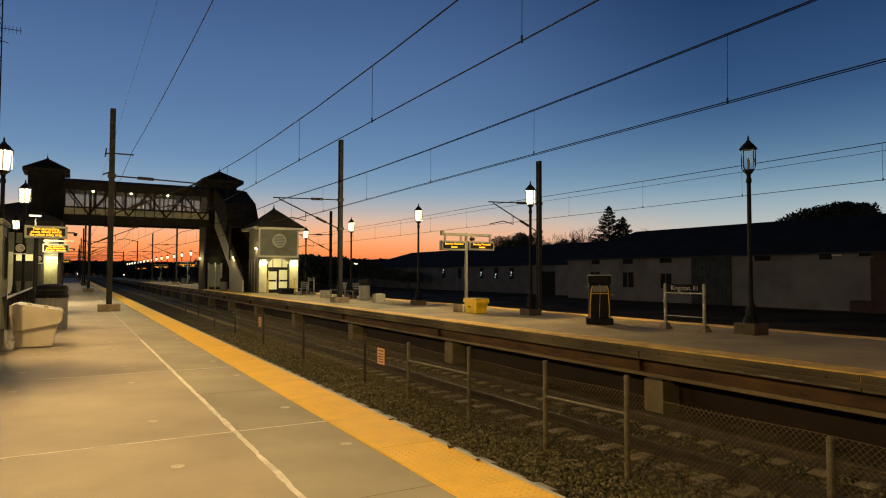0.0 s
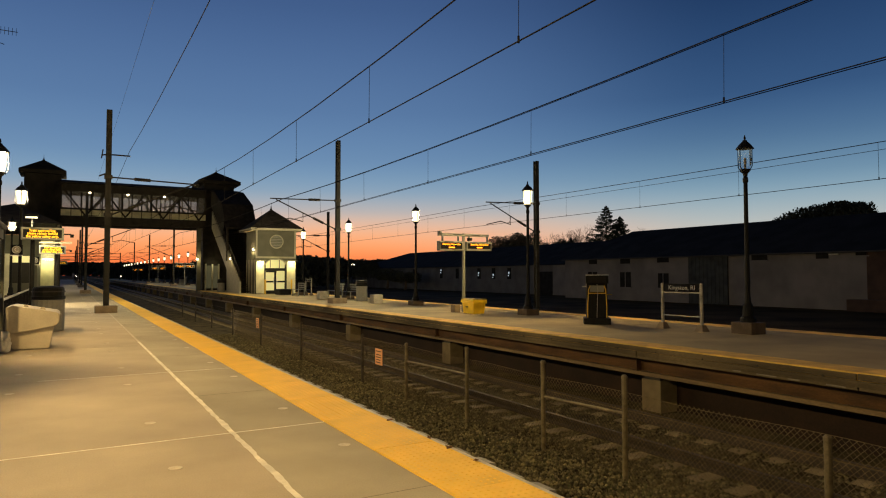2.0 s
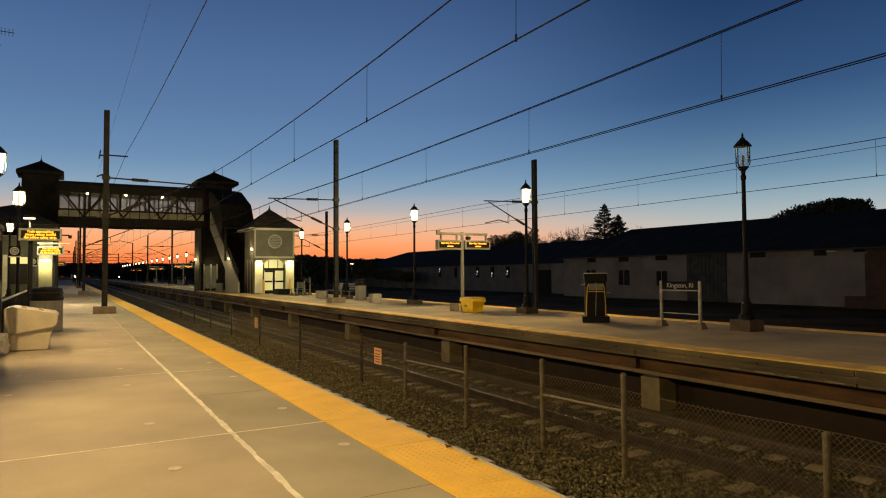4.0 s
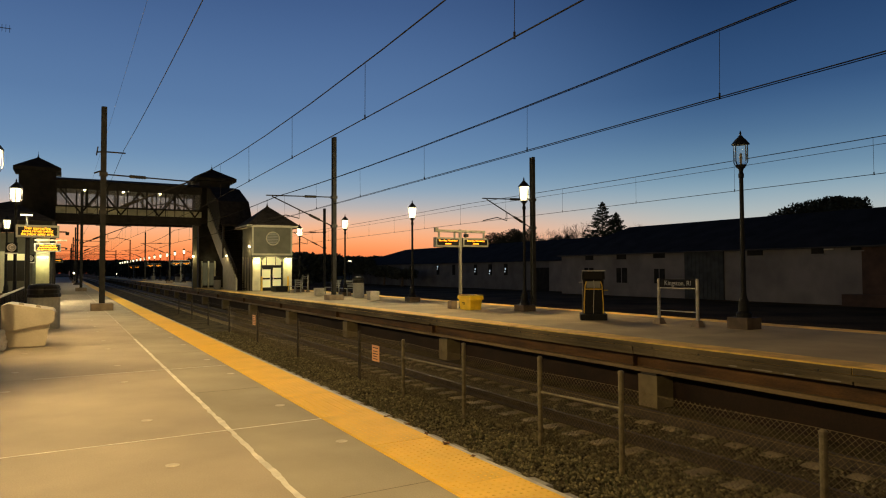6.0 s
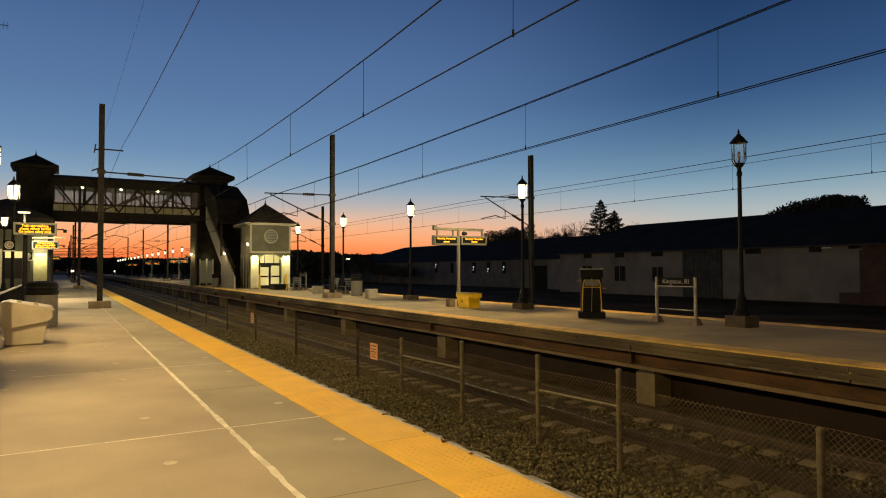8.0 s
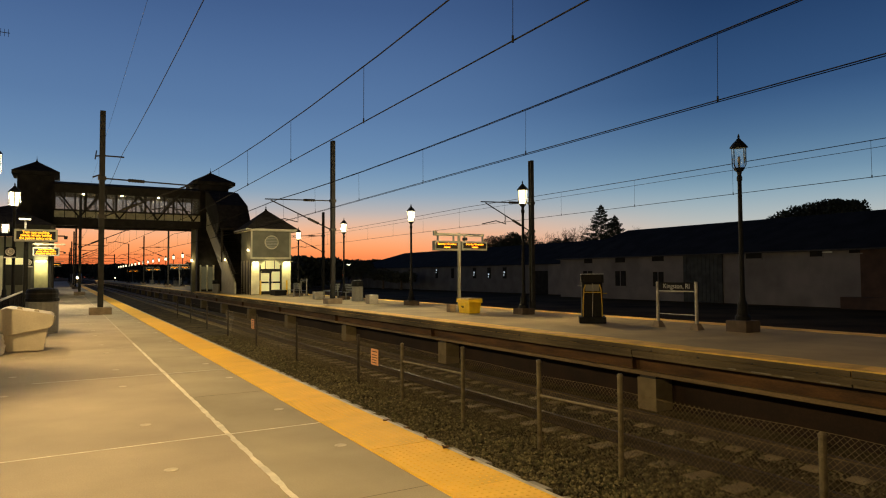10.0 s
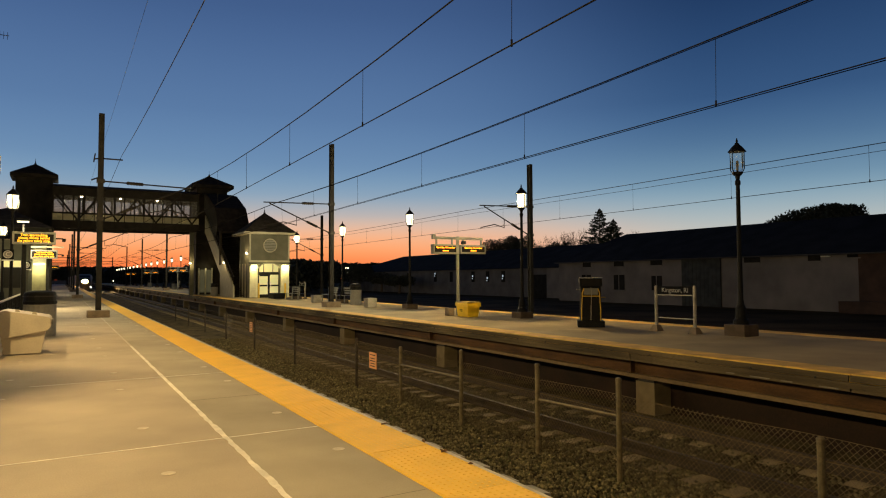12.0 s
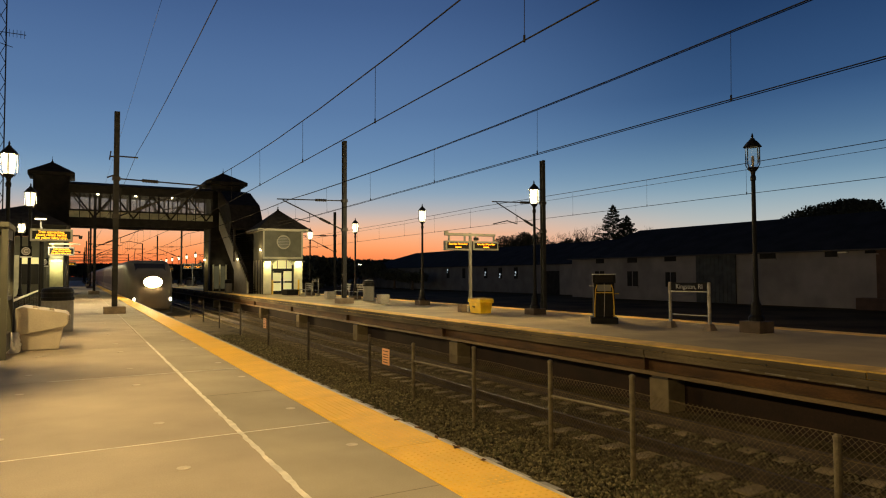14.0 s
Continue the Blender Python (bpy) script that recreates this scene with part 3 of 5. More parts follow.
NEAR_MAST = "dark steel catenary mast on a concrete block, cantilever over the track"
for y in (28.2, 58.2, 88.2, 106.0, 136.0, 166.0, 196.0):
    mast("catenary_mast", 1.24 if y != 58.2 else 1.10, y, 0.0, 7.86, 4.42, 4.02, 4.92, NEAR_MAST, feeder_arm=True)
for y in (31.3, 91.3, 121.3, 151.3):
    mast("catenary_mast", 11.8, y, 0.0, 8.30, 8.5, 3.98, 4.90, "steel catenary mast on the island platform")
for y in (-3.2, 26.8, 58.2, 88.2, 118.2):
    mast("catenary_mast", 21.0, y, BED, 7.35, 18.0, 3.90, 4.80, "steel catenary mast beyond the outer track", block=False)


# ---- far gantries across the tracks ----
for y, z in ((205.0, 6.5), (268.0, 6.6)):
    gt = thing("signal_gantry", "thin dark steel gantry spanning the distant tracks", "gantry", "gantries", at=pose(0, y, 0))
    for x in (-4.0, 12.4):
        part("leg", Kit().box(x - 0.12, x + 0.12, -0.12, 0.12, -1.5, z + 1.2), MAST, gt)
    for dz in (0.0, -0.75, 0.9):
        part("beam", Kit().box(-4.0, 12.4, -0.05, 0.05, z + dz - 0.07, z + dz + 0.07), MAST, gt)

# ---- station lamps ----
def lantern_post(x, y, lit=True, label="black lantern post with a lit glass head", far=False):
    t = thing("lamp_post", label, "street lamp", "platform lanterns", at=pose(x, y, 0))
    part("base", Kit().box(-0.28, 0.28, -0.28, 0.28, -0.02, 0.28), SHADED_BASE, t, "brown concrete pedestal", bevel=0.02)
    part("pole", Kit().lathe(0, 0, [(0.18, 0.28), (0.18, 0.37), (0.13, 0.43), (0.115, 0.68), (0.08, 0.76), (0.062, 0.9), (0.052, 2.4), (0.048, 3.70), (0.065, 3.72),
                                    (0.065, 3.80), (0.045, 3.85), (0.06, 3.93), (0.10, 3.96), (0.10, 3.99)], 12), BLACK, t, smooth=False)
    head = part("lantern_frame", Kit().lathe(0, 0, [(0.12, 3.99), (0.13, 4.03)], 8).lathe(0, 0, [(0.17, 4.525), (0.215, 4.53), (0.215, 4.545), (0.125, 4.66), (0.06, 4.72), (0.05, 4.75), (0.018, 4.77), (0.03, 4.80), (0.008, 4.88)], 8)
                .tube([(0.0, 0.19, 4.53), (0.0, 0.19, 4.10), (0.0, 0.12, 3.98)], 0.014, 5).tube([(0.0, -0.19, 4.53), (0.0, -0.19, 4.10), (0.0, -0.12, 3.98)], 0.014, 5)
                .tube([(0.19, 0.0, 4.53), (0.19, 0.0, 4.10), (0.12, 0.0, 3.98)], 0.014, 5).tube([(-0.19, 0.0, 4.53), (-0.19, 0.0, 4.10), (-0.12, 0.0, 3.98)], 0.014, 5), BLACK, t)
    g = part("glass_globe", Kit().lathe(0, 0, [(0.105, 4.03), (0.135, 4.15), (0.165, 4.518)], 12), LANTERN_GLOW if lit else LANTERN_OFF, head, smooth=True)
    g.visible_shadow = False
    if not lit:
        part("lamp_bulb", Kit().lathe(0, 0, [(0.025, 4.03), (0.025, 4.12), (0.036, 4.2), (0.03, 4.30), (0.012, 4.32)], 10), BROWN_BASE, head, smooth=True)
    return t


first_lamp = lantern_post(-1.57, 19.6)
for x, y in NEAR_LAMPS:
    if y != 19.6:
        copy_thing(first_lamp, pose(x, y, 0))
for x, y in FAR_LAMPS + UNSEEN_LAMPS + [(14.28, 53.2 + 8.6 * i) for i in range(5, 20) if i != 7]:
    copy_thing(first_lamp, pose(x, y, -0.06))
flood = thing("flood_lamp", "bright flat flood lamp on a dark pole", "street lamp", at=pose(-1.62, 36.8, 0))
part("pole", Kit().lathe(0, 0.5, [(0.06, 0.0), (0.05, 4.3)], 8), BLACK, flood)
part("bracket", Kit().box(-0.03, 0.03, 0.161, 0.5, 4.27, 4.32), BLACK, flood)
part("lamp_box", Kit().box(-0.26, 0.26, -0.16, 0.16, 4.24, 4.36), BLACK, flood)
part("lamp_lens", Kit().box(-0.24, 0.24, -0.17, 0.14, 4.18, 4.238), LANTERN_GLOW, flood, "lit flat lens").visible_shadow = False
lantern_post(14.40, 10.1, False, "black lantern post with an unlit clear glass head")


# ---- fence between the tracks ----
def fence():
    f = thing("chain_link_fence", "galvanised chain-link fence on round posts between the tracks", "fence", at=pose(6.45, 0, 0))
    ys = [1.2, 3.69, 6.37, 8.09, 10.34, 12.85, 15.3] + [20.3 + 5.0 * i for i in range(6)]
    for i, y in enumerate(ys):
        top = -0.12 if y < 4 else (0.11 if y < 12 else -0.05)
        # posts beyond 14 m take the darkened copy, as if less lit
        part("post", Kit().lathe(0, y, [(0.038, BED - 0.1), (0.038, top - 0.05), (0.042, top - 0.045), (0.042, top - 0.02), (0.02, top)], 10), FENCE if y < 14 else SHADED_POST, f)
    for a, b in ((12.85, 10.34), (8.09, 6.37)):
        part("brace_rail", Kit().tube([(0, a - 0.04, -0.45), (0, b + 0.04, -0.405)], 0.021, 8), FENCE, f)
    part("tension_wire", Kit().tube([(0.008, i * 0.5, -0.355 + 0.008 * math.sin(i * 1.3)) for i in range(61)], 0.0042, 4), CHAIN, f)
    part("top_wire", Kit().tube([(0.0, y, -0.13 + 0.015 * math.sin(y * 2.1)) for y in [i * 0.5 for i in range(120)]], 0.0035, 4), CHAIN, f)
    link = Kit()
    lo, hi, step = -1.22, -0.12, 0.068
    r = 0.0029
    for s in (1, -1):
        y = -1.0
        while y < 30.0:
            a, b = (0.003 * s, y, lo), (0.003 * s, y + s * (hi - lo), hi)
            link.tube([a, b], r, 3)
            y += step
    tagged(part("chain_link", link, CHAIN, f), kind="stuff")
    return f


fence()
notice = thing("notice_plate", "orange notice plate wired to the fence", "sign", at=pose(6.40, 14.2, -0.5))
part("plate", Kit().box(-0.008, 0.008, -0.20, 0.20, -0.19, 0.19), ORANGE_SIGN, notice, bevel=0.004)
for z, w in ((0.13, 0.15), (0.05, 0.13), (-0.01, 0.14), (-0.07, 0.11), (-0.13, 0.12)):
    part("text_bar", Kit().box(-0.013, -0.009, -w, w, z - 0.010, z + 0.010), SHADED_POST, notice)
copy_thing(notice, pose(6.40, 25.68, -0.43))


# ---- departure boards on the island ----
def led_rows(parent, x0, x1, y, rows, z_top, dz, size, texts):
    for k, s in enumerate(texts):
        if not s:
            part("led_bar", Kit().box((x0 + x1) / 2 - 0.13, (x0 + x1) / 2 + 0.13, y - 0.004, y, z_top - k * dz - 0.018, z_top - k * dz + 0.022), LED_RED, parent)
            continue
        words("led_text", s, size, LED_RED if len(texts) == 2 else LED, parent, pose((x0 + x1) / 2, y, z_top - k * dz), squeeze=0.86 if len(texts) != 2 else 1.12, bold=size * 0.018)


def board_case(parent, x0, x1, z0, z1, texts, size, y=0.0):
    c = part("display_case", Kit().box(x0, x1, y - 0.11, y + 0.11, z0, z1), CASE, parent, "cream display case", bevel=0.015)
    part("display_screen", Kit().box(x0 + 0.06, x1 - 0.06, y - 0.118, y - 0.112, z0 + 0.07, z1 - 0.07), SIGN_BLACK, c)
    led_rows(c, x0, x1, y - 0.122, len(texts), z1 - 0.06 - (z1 - z0 - 0.12) * 0.5 / len(texts), (z1 - z0 - 0.12) / len(texts), size, texts)
    return c


b = thing("departure_board", "twin amber departure displays on a cream post", "display board", at=pose(13.28, 21.5, 0))
part("post", Kit().lathe(0, 0, [(0.07, 0.0), (0.06, 3.05)], 10), CASE, b)
part("cross_arm", Kit().box(-1.10, 1.15, -0.05, 0.05, 2.93, 3.03).box(-1.14, -1.0, -0.06, 0.06, 2.93, 3.1), CASE, b, bevel=0.01)
for hx in (-0.95, -0.25, 0.25, 1.1):
    part("hanger", Kit().box(hx - 0.03, hx + 0.03, -0.03, 0.03, 2.72, 2.93), CASE, b)
board_case(b, -1.14, -0.07, 2.36, 2.73, ["Saturday, November", ""], 0.088)
board_case(b, 0.07, 1.25, 2.38, 2.73, ["Saturday, November", ""], 0.088)
part("speaker", Kit().box(0.18, 0.34, -0.1, 0.06, 2.76, 2.88), BLACK, b, bevel=0.02)

# ---- yellow sand box, kiosk, name sign ----
sand = thing("grit_box", "bright yellow plastic grit box with a lid", "grit box", at=pose(13.10, 20.50, 0))
part("body", Kit().taper((0, 0), (0.23, 0.36, 0.0), (0.27, 0.40, 0.40)), YELLOW_BOX, sand, bevel=0.02)
part("lid", Kit().taper((0, 0), (0.31, 0.44, 0.40), (0.30, 0.43, 0.52)), YELLOW_BOX, sand, bevel=0.02)
part("lid_top", Kit().taper((0, 0), (0.315, 0.445, 0.521), (0.27, 0.40, 0.56)), GRIT_LID, sand, "dark lid top", bevel=0.012)
part("warning_bars", Kit().box(-0.262, -0.252, -0.02, 0.16, 0.24, 0.27).box(-0.260, -0.250, -0.02, 0.10, 0.20, 0.22), BLACK, sand)
part("lid_rib", Kit().box(-0.29, 0.29, -0.445, -0.425, 0.38, 0.40), YELLOW_BOX, sand)
solid("concrete_block", Kit().box(12.75, 13.0, 21.3, 21.6, 0, 0.30), BROWN_BASE, "small brown concrete block beside the board post", "block", bevel=0.015)

k = thing("ticket_machine", "dark green-black ticket kiosk with yellow grab rails", "kiosk", at=pose(13.45, 14.35, 0, 0, 0, -40))
part("plinth", Kit().box(-0.38, 0.38, -0.36, 0.36, 0, 0.18), BLACK, k, bevel=0.01)
part("cabinet", Kit().taper((0, 0.05), (0.30, 0.30, 0.18), (0.29, 0.28, 1.30)), BLACK, k, bevel=0.02)
part("head", Kit().prism_x([(-0.36, 1.18), (0.36, 1.18), (0.36, 1.42), (-0.28, 1.42)], -0.32, 0.32), BLACK, k)
# white strip paints the light caught along the top edge of the head
part("edge_highlight", Kit().box(-0.33, 0.33, -0.36, -0.275, 1.421, 1.437), WHITE_PAINT, k)
for s in (-1, 1):
    part("grab_rail", Kit().tube([(s * 0.27, -0.27, 0.2), (s * 0.27, -0.32, 0.5), (s * 0.24, -0.33, 1.0), (s * 0.20, -0.30, 1.12)], 0.015, 7), YELLOW_TUBE, k)
part("screen_frame", Kit().box(-0.2, 0.2, -0.275, -0.257, 0.94, 1.10).box(-0.21, 0.21, -0.285, -0.262, 1.10, 1.125), CASE, k)
part("cross_rail", Kit().tube([(-0.25, -0.335, 0.90), (0.25, -0.335, 0.90)], 0.014, 7), YELLOW_TUBE, k)
part("front_cable", Kit().tube([(0.0, -0.30, 1.16), (0.015, -0.35, 1.0), (0.0, -0.345, 0.6), (-0.01, -0.30, 0.2)], 0.009, 6), GALV, k, "pale hanging cable")
part("side_handle", Kit().tube([(0.29, -0.1, 0.86), (0.42, -0.12, 0.86), (0.42, 0.02, 0.86), (0.29, 0.04, 0.86)], 0.014, 6), YELLOW_TUBE, k)
part("side_handle", Kit().tube([(-0.29, -0.16, 1.08), (-0.40, -0.2, 1.08), (-0.40, -0.06, 1.10), (-0.29, -0.04, 1.10)], 0.012, 6), GALV, k)
part("slanted_screen", Kit().prism_x([(-0.372, 1.19), (-0.366, 1.19), (-0.292, 1.40), (-0.298, 1.40)], -0.25, 0.25), TRAIN_GLASS, k)

s = thing("station_name_sign", "dark station name board between two grey posts", "sign", at=pose(13.9, 11.67, 0, 0, 0, -90))
for x in (-0.62, 0.62):
    part("post", Kit().lathe(x, 0, [(0.044, 0.0), (0.044, 1.19), (0.025, 1.22)], 10), GALV, s)
    part("post_foot", Kit().taper((x, 0), (0.13, 0.13, 0.0), (0.07, 0.07, 0.16)), BROWN_BASE, s)
part("name_board", Kit().box(-0.57, 0.57, -0.02, 0.02, 0.985, 1.20), SIGN_BLACK, s, bevel=0.006)
part("lower_rail", Kit().box(-0.575, 0.575, -0.010, 0.010, 0.35, 0.375), GALV, s)
words("lettering", "Kingston, RI", 0.175, SIGN_LETTER, s, pose(0.02, -0.024, 1.095))
part("white_line", Kit().box(-0.575, 0.575, -0.024, 0.024, 0.955, 0.984), GALV, s)

# ---- near platform furniture ----
g = thing("salt_bin", "beige plastic salt bin with a sloping lid, on the platform", "salt bin", at=pose(-0.60, 15.37, 0))
part("body", Kit().prism_y([(-0.33, 0.02), (0.29, 0.02), (0.36, 0.46), (-0.41, 0.31)], -0.46, 0.48), BIN_PLASTIC, g, bevel=0.014)
part("lid", Kit().prism_y([(-0.44, 0.305), (0.38, 0.455), (0.44, 0.52), (0.45, 0.68), (0.40, 0.725), (-0.32, 0.865), (-0.44, 0.83)], -0.54, 0.56), BIN_PLASTIC, g, bevel=0.014)
for x in (-0.12, 0.16):
    part("lid_lug", Kit().prism_y([(x - 0.05, 0.80 - x * 0.19), (x + 0.05, 0.79 - x * 0.19), (x + 0.03, 0.84 - x * 0.19), (x - 0.03, 0.85 - x * 0.19)], -0.35, -0.25), BIN_PLASTIC, g)
part("lid_catch", Kit().box(0.43, 0.475, -0.10, 0.10, 0.56, 0.66), GALV, g, "metal catch", bevel=0.008)
for y in (-0.40, 0.30):
    part("skid", Kit().box(-0.30, 0.27, y, y + 0.12, 0.0, 0.03), BIN_PLASTIC, g)

# crumpled bag
bm = bmesh.new()
bmesh.ops.create_icosphere(bm, subdivisions=4, radius=0.24)
for v in bm.verts:
    d = 1 + 0.30 * noise.noise(v.co * 6.0) + 0.16 * noise.noise(v.co * 15.0)
    v.co = Vector((v.co.x * d * 0.9, v.co.y * d, max(v.co.z * d * 0.95, -0.17) + 0.17))
me = bpy.data.meshes.new("plastic_bag")
bm.to_mesh(me)
bm.free()
me.materials.append(BAG)
bag = tagged(new("plastic_bag", me), "crumpled whitish plastic bag beside the salt bin", "bag")
bag.location = (-1.12, 14.80, 0)


def litter_bin(name, x, y, r, h, label):
    t = thing(name, label, "litter bin", "litter bins", at=pose(x, y, 0))
    part("drum", Kit().lathe(0, 0, [(r * 0.97, 0.0), (r * 0.97, 0.03), (r, 0.05), (r, h * 0.69), (r * 0.96, h * 0.70)], 20), TRASH_GREY, t, "grey exposed-aggregate drum")
    lid = part("lid", Kit().lathe(0, 0, [(r * 1.0, h * 0.70), (r * 1.04, h * 0.71), (r * 1.04, h * 0.77), (r * 0.98, h * 0.78), (r * 0.98, h * 0.93), (r * 0.9, h * 0.97), (r * 0.4, h)], 20), BLACK, t, "black lid with a raised band")
    part("lid_band", Kit().lathe(0, 0, [(r * 1.03, h * 0.86), (r * 1.03, h * 0.885)], 20), DARK_STEEL, lid)
    return t


litter_bin("litter_bin", -0.46, 19.75, 0.37, 1.17, "grey litter drum with a black lid on the near platform")
litter_bin("litter_bin", 13.98, 33.3, 0.31, 1.16, "grey litter drum on the island platform")

litter_bin("litter_bin", 11.05, 56.6, 0.3, 1.1, "dark-lidded litter drum at the foot of the bridge stair")

# ramp railing
r = thing("ramp_railing", "black picket railing with a pale handrail beside the ramp", "railing", at=pose(-1.22, 0, 0))
part("handrail", Kit().tube([(0, 16.2, 0.92), (0, 30.0, 0.95)], 0.03, 8), GALV, r, "pale steel handrail")
part("bottom_bar", Kit().tube([(0, 16.2, 0.10), (0, 30.0, 0.10)], 0.02, 6), BLACK, r)
part("kerb", Kit().box(-0.12, 0.05, 16.0, 30.1, 0.0, 0.08), OLD_CONCRETE, r)
for i in range(8):
    part("post", Kit().box(-0.03, 0.03, 16.2 + i * 1.97 - 0.03, 16.2 + i * 1.97 + 0.03, 0.0, 0.92), BLACK, r)
for i in range(115):
    part("picket", Kit().box(-0.012, 0.012, 16.3 + i * 0.119, 16.324 + i * 0.119, 0.10, 0.90), BLACK, r)

# glazed shelter at the left
s = thing("platform_shelter", "dark-framed glazed waiting shelter with a flat roof", "shelter", at=pose(0, 0, 0))
part("roof", Kit().box(-2.9, -1.05, 13.5, 14.92, 2.30, 2.40), HUT_WALL, s, "flat grey roof", bevel=0.02)
for x, y in ((-1.12, 14.80), (-1.12, 13.6), (-2.8, 14.80), (-2.8, 13.6)):
    part("corner_post", Kit().box(x - 0.05, x + 0.05, y - 0.05, y + 0.05, 0.0, 2.30), HUT_WALL, s)
for z0, z1 in ((0.10, 0.42), (1.02, 1.10), (2.12, 2.30)):
    part("sill_rail", Kit().box(-1.15, -1.09, 13.65, 14.75, z0, z1), HUT_WALL, s)
part("rear_panel", Kit().box(-2.84, -2.78, 13.65, 14.75, 0.1, 2.3), BLACK, s)
part("glass_pane", Kit().box(-1.125, -1.115, 13.65, 14.75, 1.1, 2.12), glass_mat("shelter_glass", (0.8, 0.85, 0.85)), s).visible_shadow = False
part("bench", Kit().box(-2.7, -2.3, 13.7, 14.7, 0.42, 0.48), DARK_STEEL, s)


# ---- departure boards of the near platform ----
def side_board(y, x_post, x0, x1, z0, z1, texts, size, arm):
    b = thing("departure_board", "amber train-approaching display on a cream post", "display board", "near boards", at=pose(0, y, 0))
    part("post", Kit().lathe(x_post, 0.2, [(0.075, 0.0), (0.06, z1 + (0.25 if arm else 0.0))], 10), BLACK, b)
    board_case(b, x0, x1, z0, z1, texts, size)
    part("end_camera", Kit().lathe(x1 + 0.22, 0, [(0.045, (z0 + z1) / 2 - 0.1), (0.06, (z0 + z1) / 2)], 8).box(x1, x1 + 0.2, -0.02, 0.02, (z0 + z1) / 2 - 0.02, (z0 + z1) / 2 + 0.02), BLACK, b)
    if arm:
        part("cross_arm", Kit().box(x0 + 0.0, x1 + 0.25, 0.12, 0.22, z1 + 0.12, z1 + 0.2), TRIM, b)
        for hx in (x0 + 0.2, x1 - 0.2):
            part("hanger", Kit().box(hx - 0.025, hx + 0.025, 0.12, 0.18, z1 - 0.02, z1 + 0.12), TRIM, b)
    return b


MESSAGE = ["Train approaching,", "please remain behind", "the yellow safety strip."]
side_board(24.0, -1.02, -1.33, -0.17, 2.55, 2.94, MESSAGE, 0.112, False)
side_board(38.0, -0.56, -1.33, -0.18, 2.49, 2.92, MESSAGE, 0.112, True)
side_board(78.0, -0.9, -1.3, -0.2, 2.5, 2.9, ["Train approaching,"], 0.12, True)


def letter_disc(x, y, z, text):
    d = thing("letter_sign", "round white boarding-zone sign with a letter on a lamp post", "sign", "zone letters", at=pose(x, y, z))
    d.scale = (0.74, 0.74, 0.74)
    face = Kit().lathe(0, 0, [(0.185, -0.012), (0.195, 0.0), (0.185, 0.012)], 28)
    p = part("disc", face, DISC_GREY, d)
    p.matrix_basis = pose(0, 0, 0, 90, 0, 0)
    q = part("ring", Kit().tube([(0.175 * math.cos(t), -0.014, 0.175 * math.sin(t)) for t in [2 * math.pi * i / 28 for i in range(29)]], 0.014, 5), LETTER, d)
    part("back_plate", Kit().box(-0.25, 0.25, 0.013, 0.022, -0.24, 0.24), SIGN_BLACK, d)
    words("letter", text, 0.27, LETTER, d, pose(0, -0.020, 0.0))
    part("lower_strip", Kit().box(-0.25, 0.25, 0.0, 0.012, -0.31, -0.25), LETTER, d)
    part("clamp", Kit().box(-0.04, 0.10, 0.023, 0.13, -0.05, 0.05), BLACK, d)
    return d


letter_disc(-1.67, 28.0, 2.36, "C")
letter_disc(-1.45, 36.6, 2.14, "D")

# ---- small things on the island ----
solid("concrete_planter", Kit().taper((13.35, 29.95), (0.235, 0.235, 0.0), (0.25, 0.25, 0.45)).box(13.15, 13.55, 29.75, 30.15, 0.445, 0.458), PALE_BLOCK, "square pale concrete planter on the island platform", "planter", bevel=0.015)
solid("concrete_planter", Kit().taper((13.2, 37.5), (0.25, 0.25, 0.0), (0.26, 0.26, 0.46)), PALE_BLOCK, "square pale concrete planter near the mast", "planter", bevel=0.015)


def bench(x, y, rz, label="pale slatted metal bench with a backrest"):
    t = thing("bench", label, "bench", "island benches", at=pose(x, y, 0, 0, 0, rz))
    for i in range(4):
        part("seat_slat", Kit().box(-0.75, 0.75, -0.22 + i * 0.12, -0.13 + i * 0.12, 0.43, 0.46), CASE, t)
    for i in range(3):
        part("back_slat", Kit().box(-0.75, 0.75, 0.27 + i * 0.03, 0.295 + i * 0.03, 0.52 + i * 0.14, 0.62 + i * 0.14), CASE, t)
    for sx in (-0.62, 0.62):
        part("leg", Kit().box(sx - 0.03, sx + 0.03, -0.2, -0.15, 0.0, 0.43), CASE, t)
        part("leg", Kit().box(sx - 0.03, sx + 0.03, 0.22, 0.27, 0.0, 0.9), CASE, t)
    return t


bench(13.5, 43.3, -90)
bench(14.4, 36.2, -90)
bench(14.5, 38.9, -90)
solid("low_planter", Kit().taper((13.5, 46.9), (0.4, 0.7, 0.0), (0.45, 0.75, 0.40)), BLACK, "low dark planter box before the lift house", "planter", bevel=0.02)
copy_thing(bpy.data.objects["station_name_sign"], pose(14.8, 45.0, 0, 0, 0, -90))
board0 = bpy.data.objects["departure_board"]
for y in (92.0, 122.0, 160.0):
    copy_thing(board0, pose(13.28, y, 0))

# small furniture along the far half of the island
drum0 = bpy.data.objects["litter_bin"]
bench0 = bpy.data.objects["bench"]
for y in (74.0, 97.0, 126.0):
    copy_thing(drum0, pose(13.6, y, 0))
for y in (82.0, 106.0, 114.0, 140.0):
    copy_thing(bench0, pose(14.2, y, 0, 0, 0, -90))
copy_thing(bpy.data.objects["station_name_sign"], pose(14.8, 79.0, 0, 0, 0, -90))
copy_thing(bpy.data.objects["station_name_sign"], pose(14.8, 101.0, 0, 0, 0, -90))

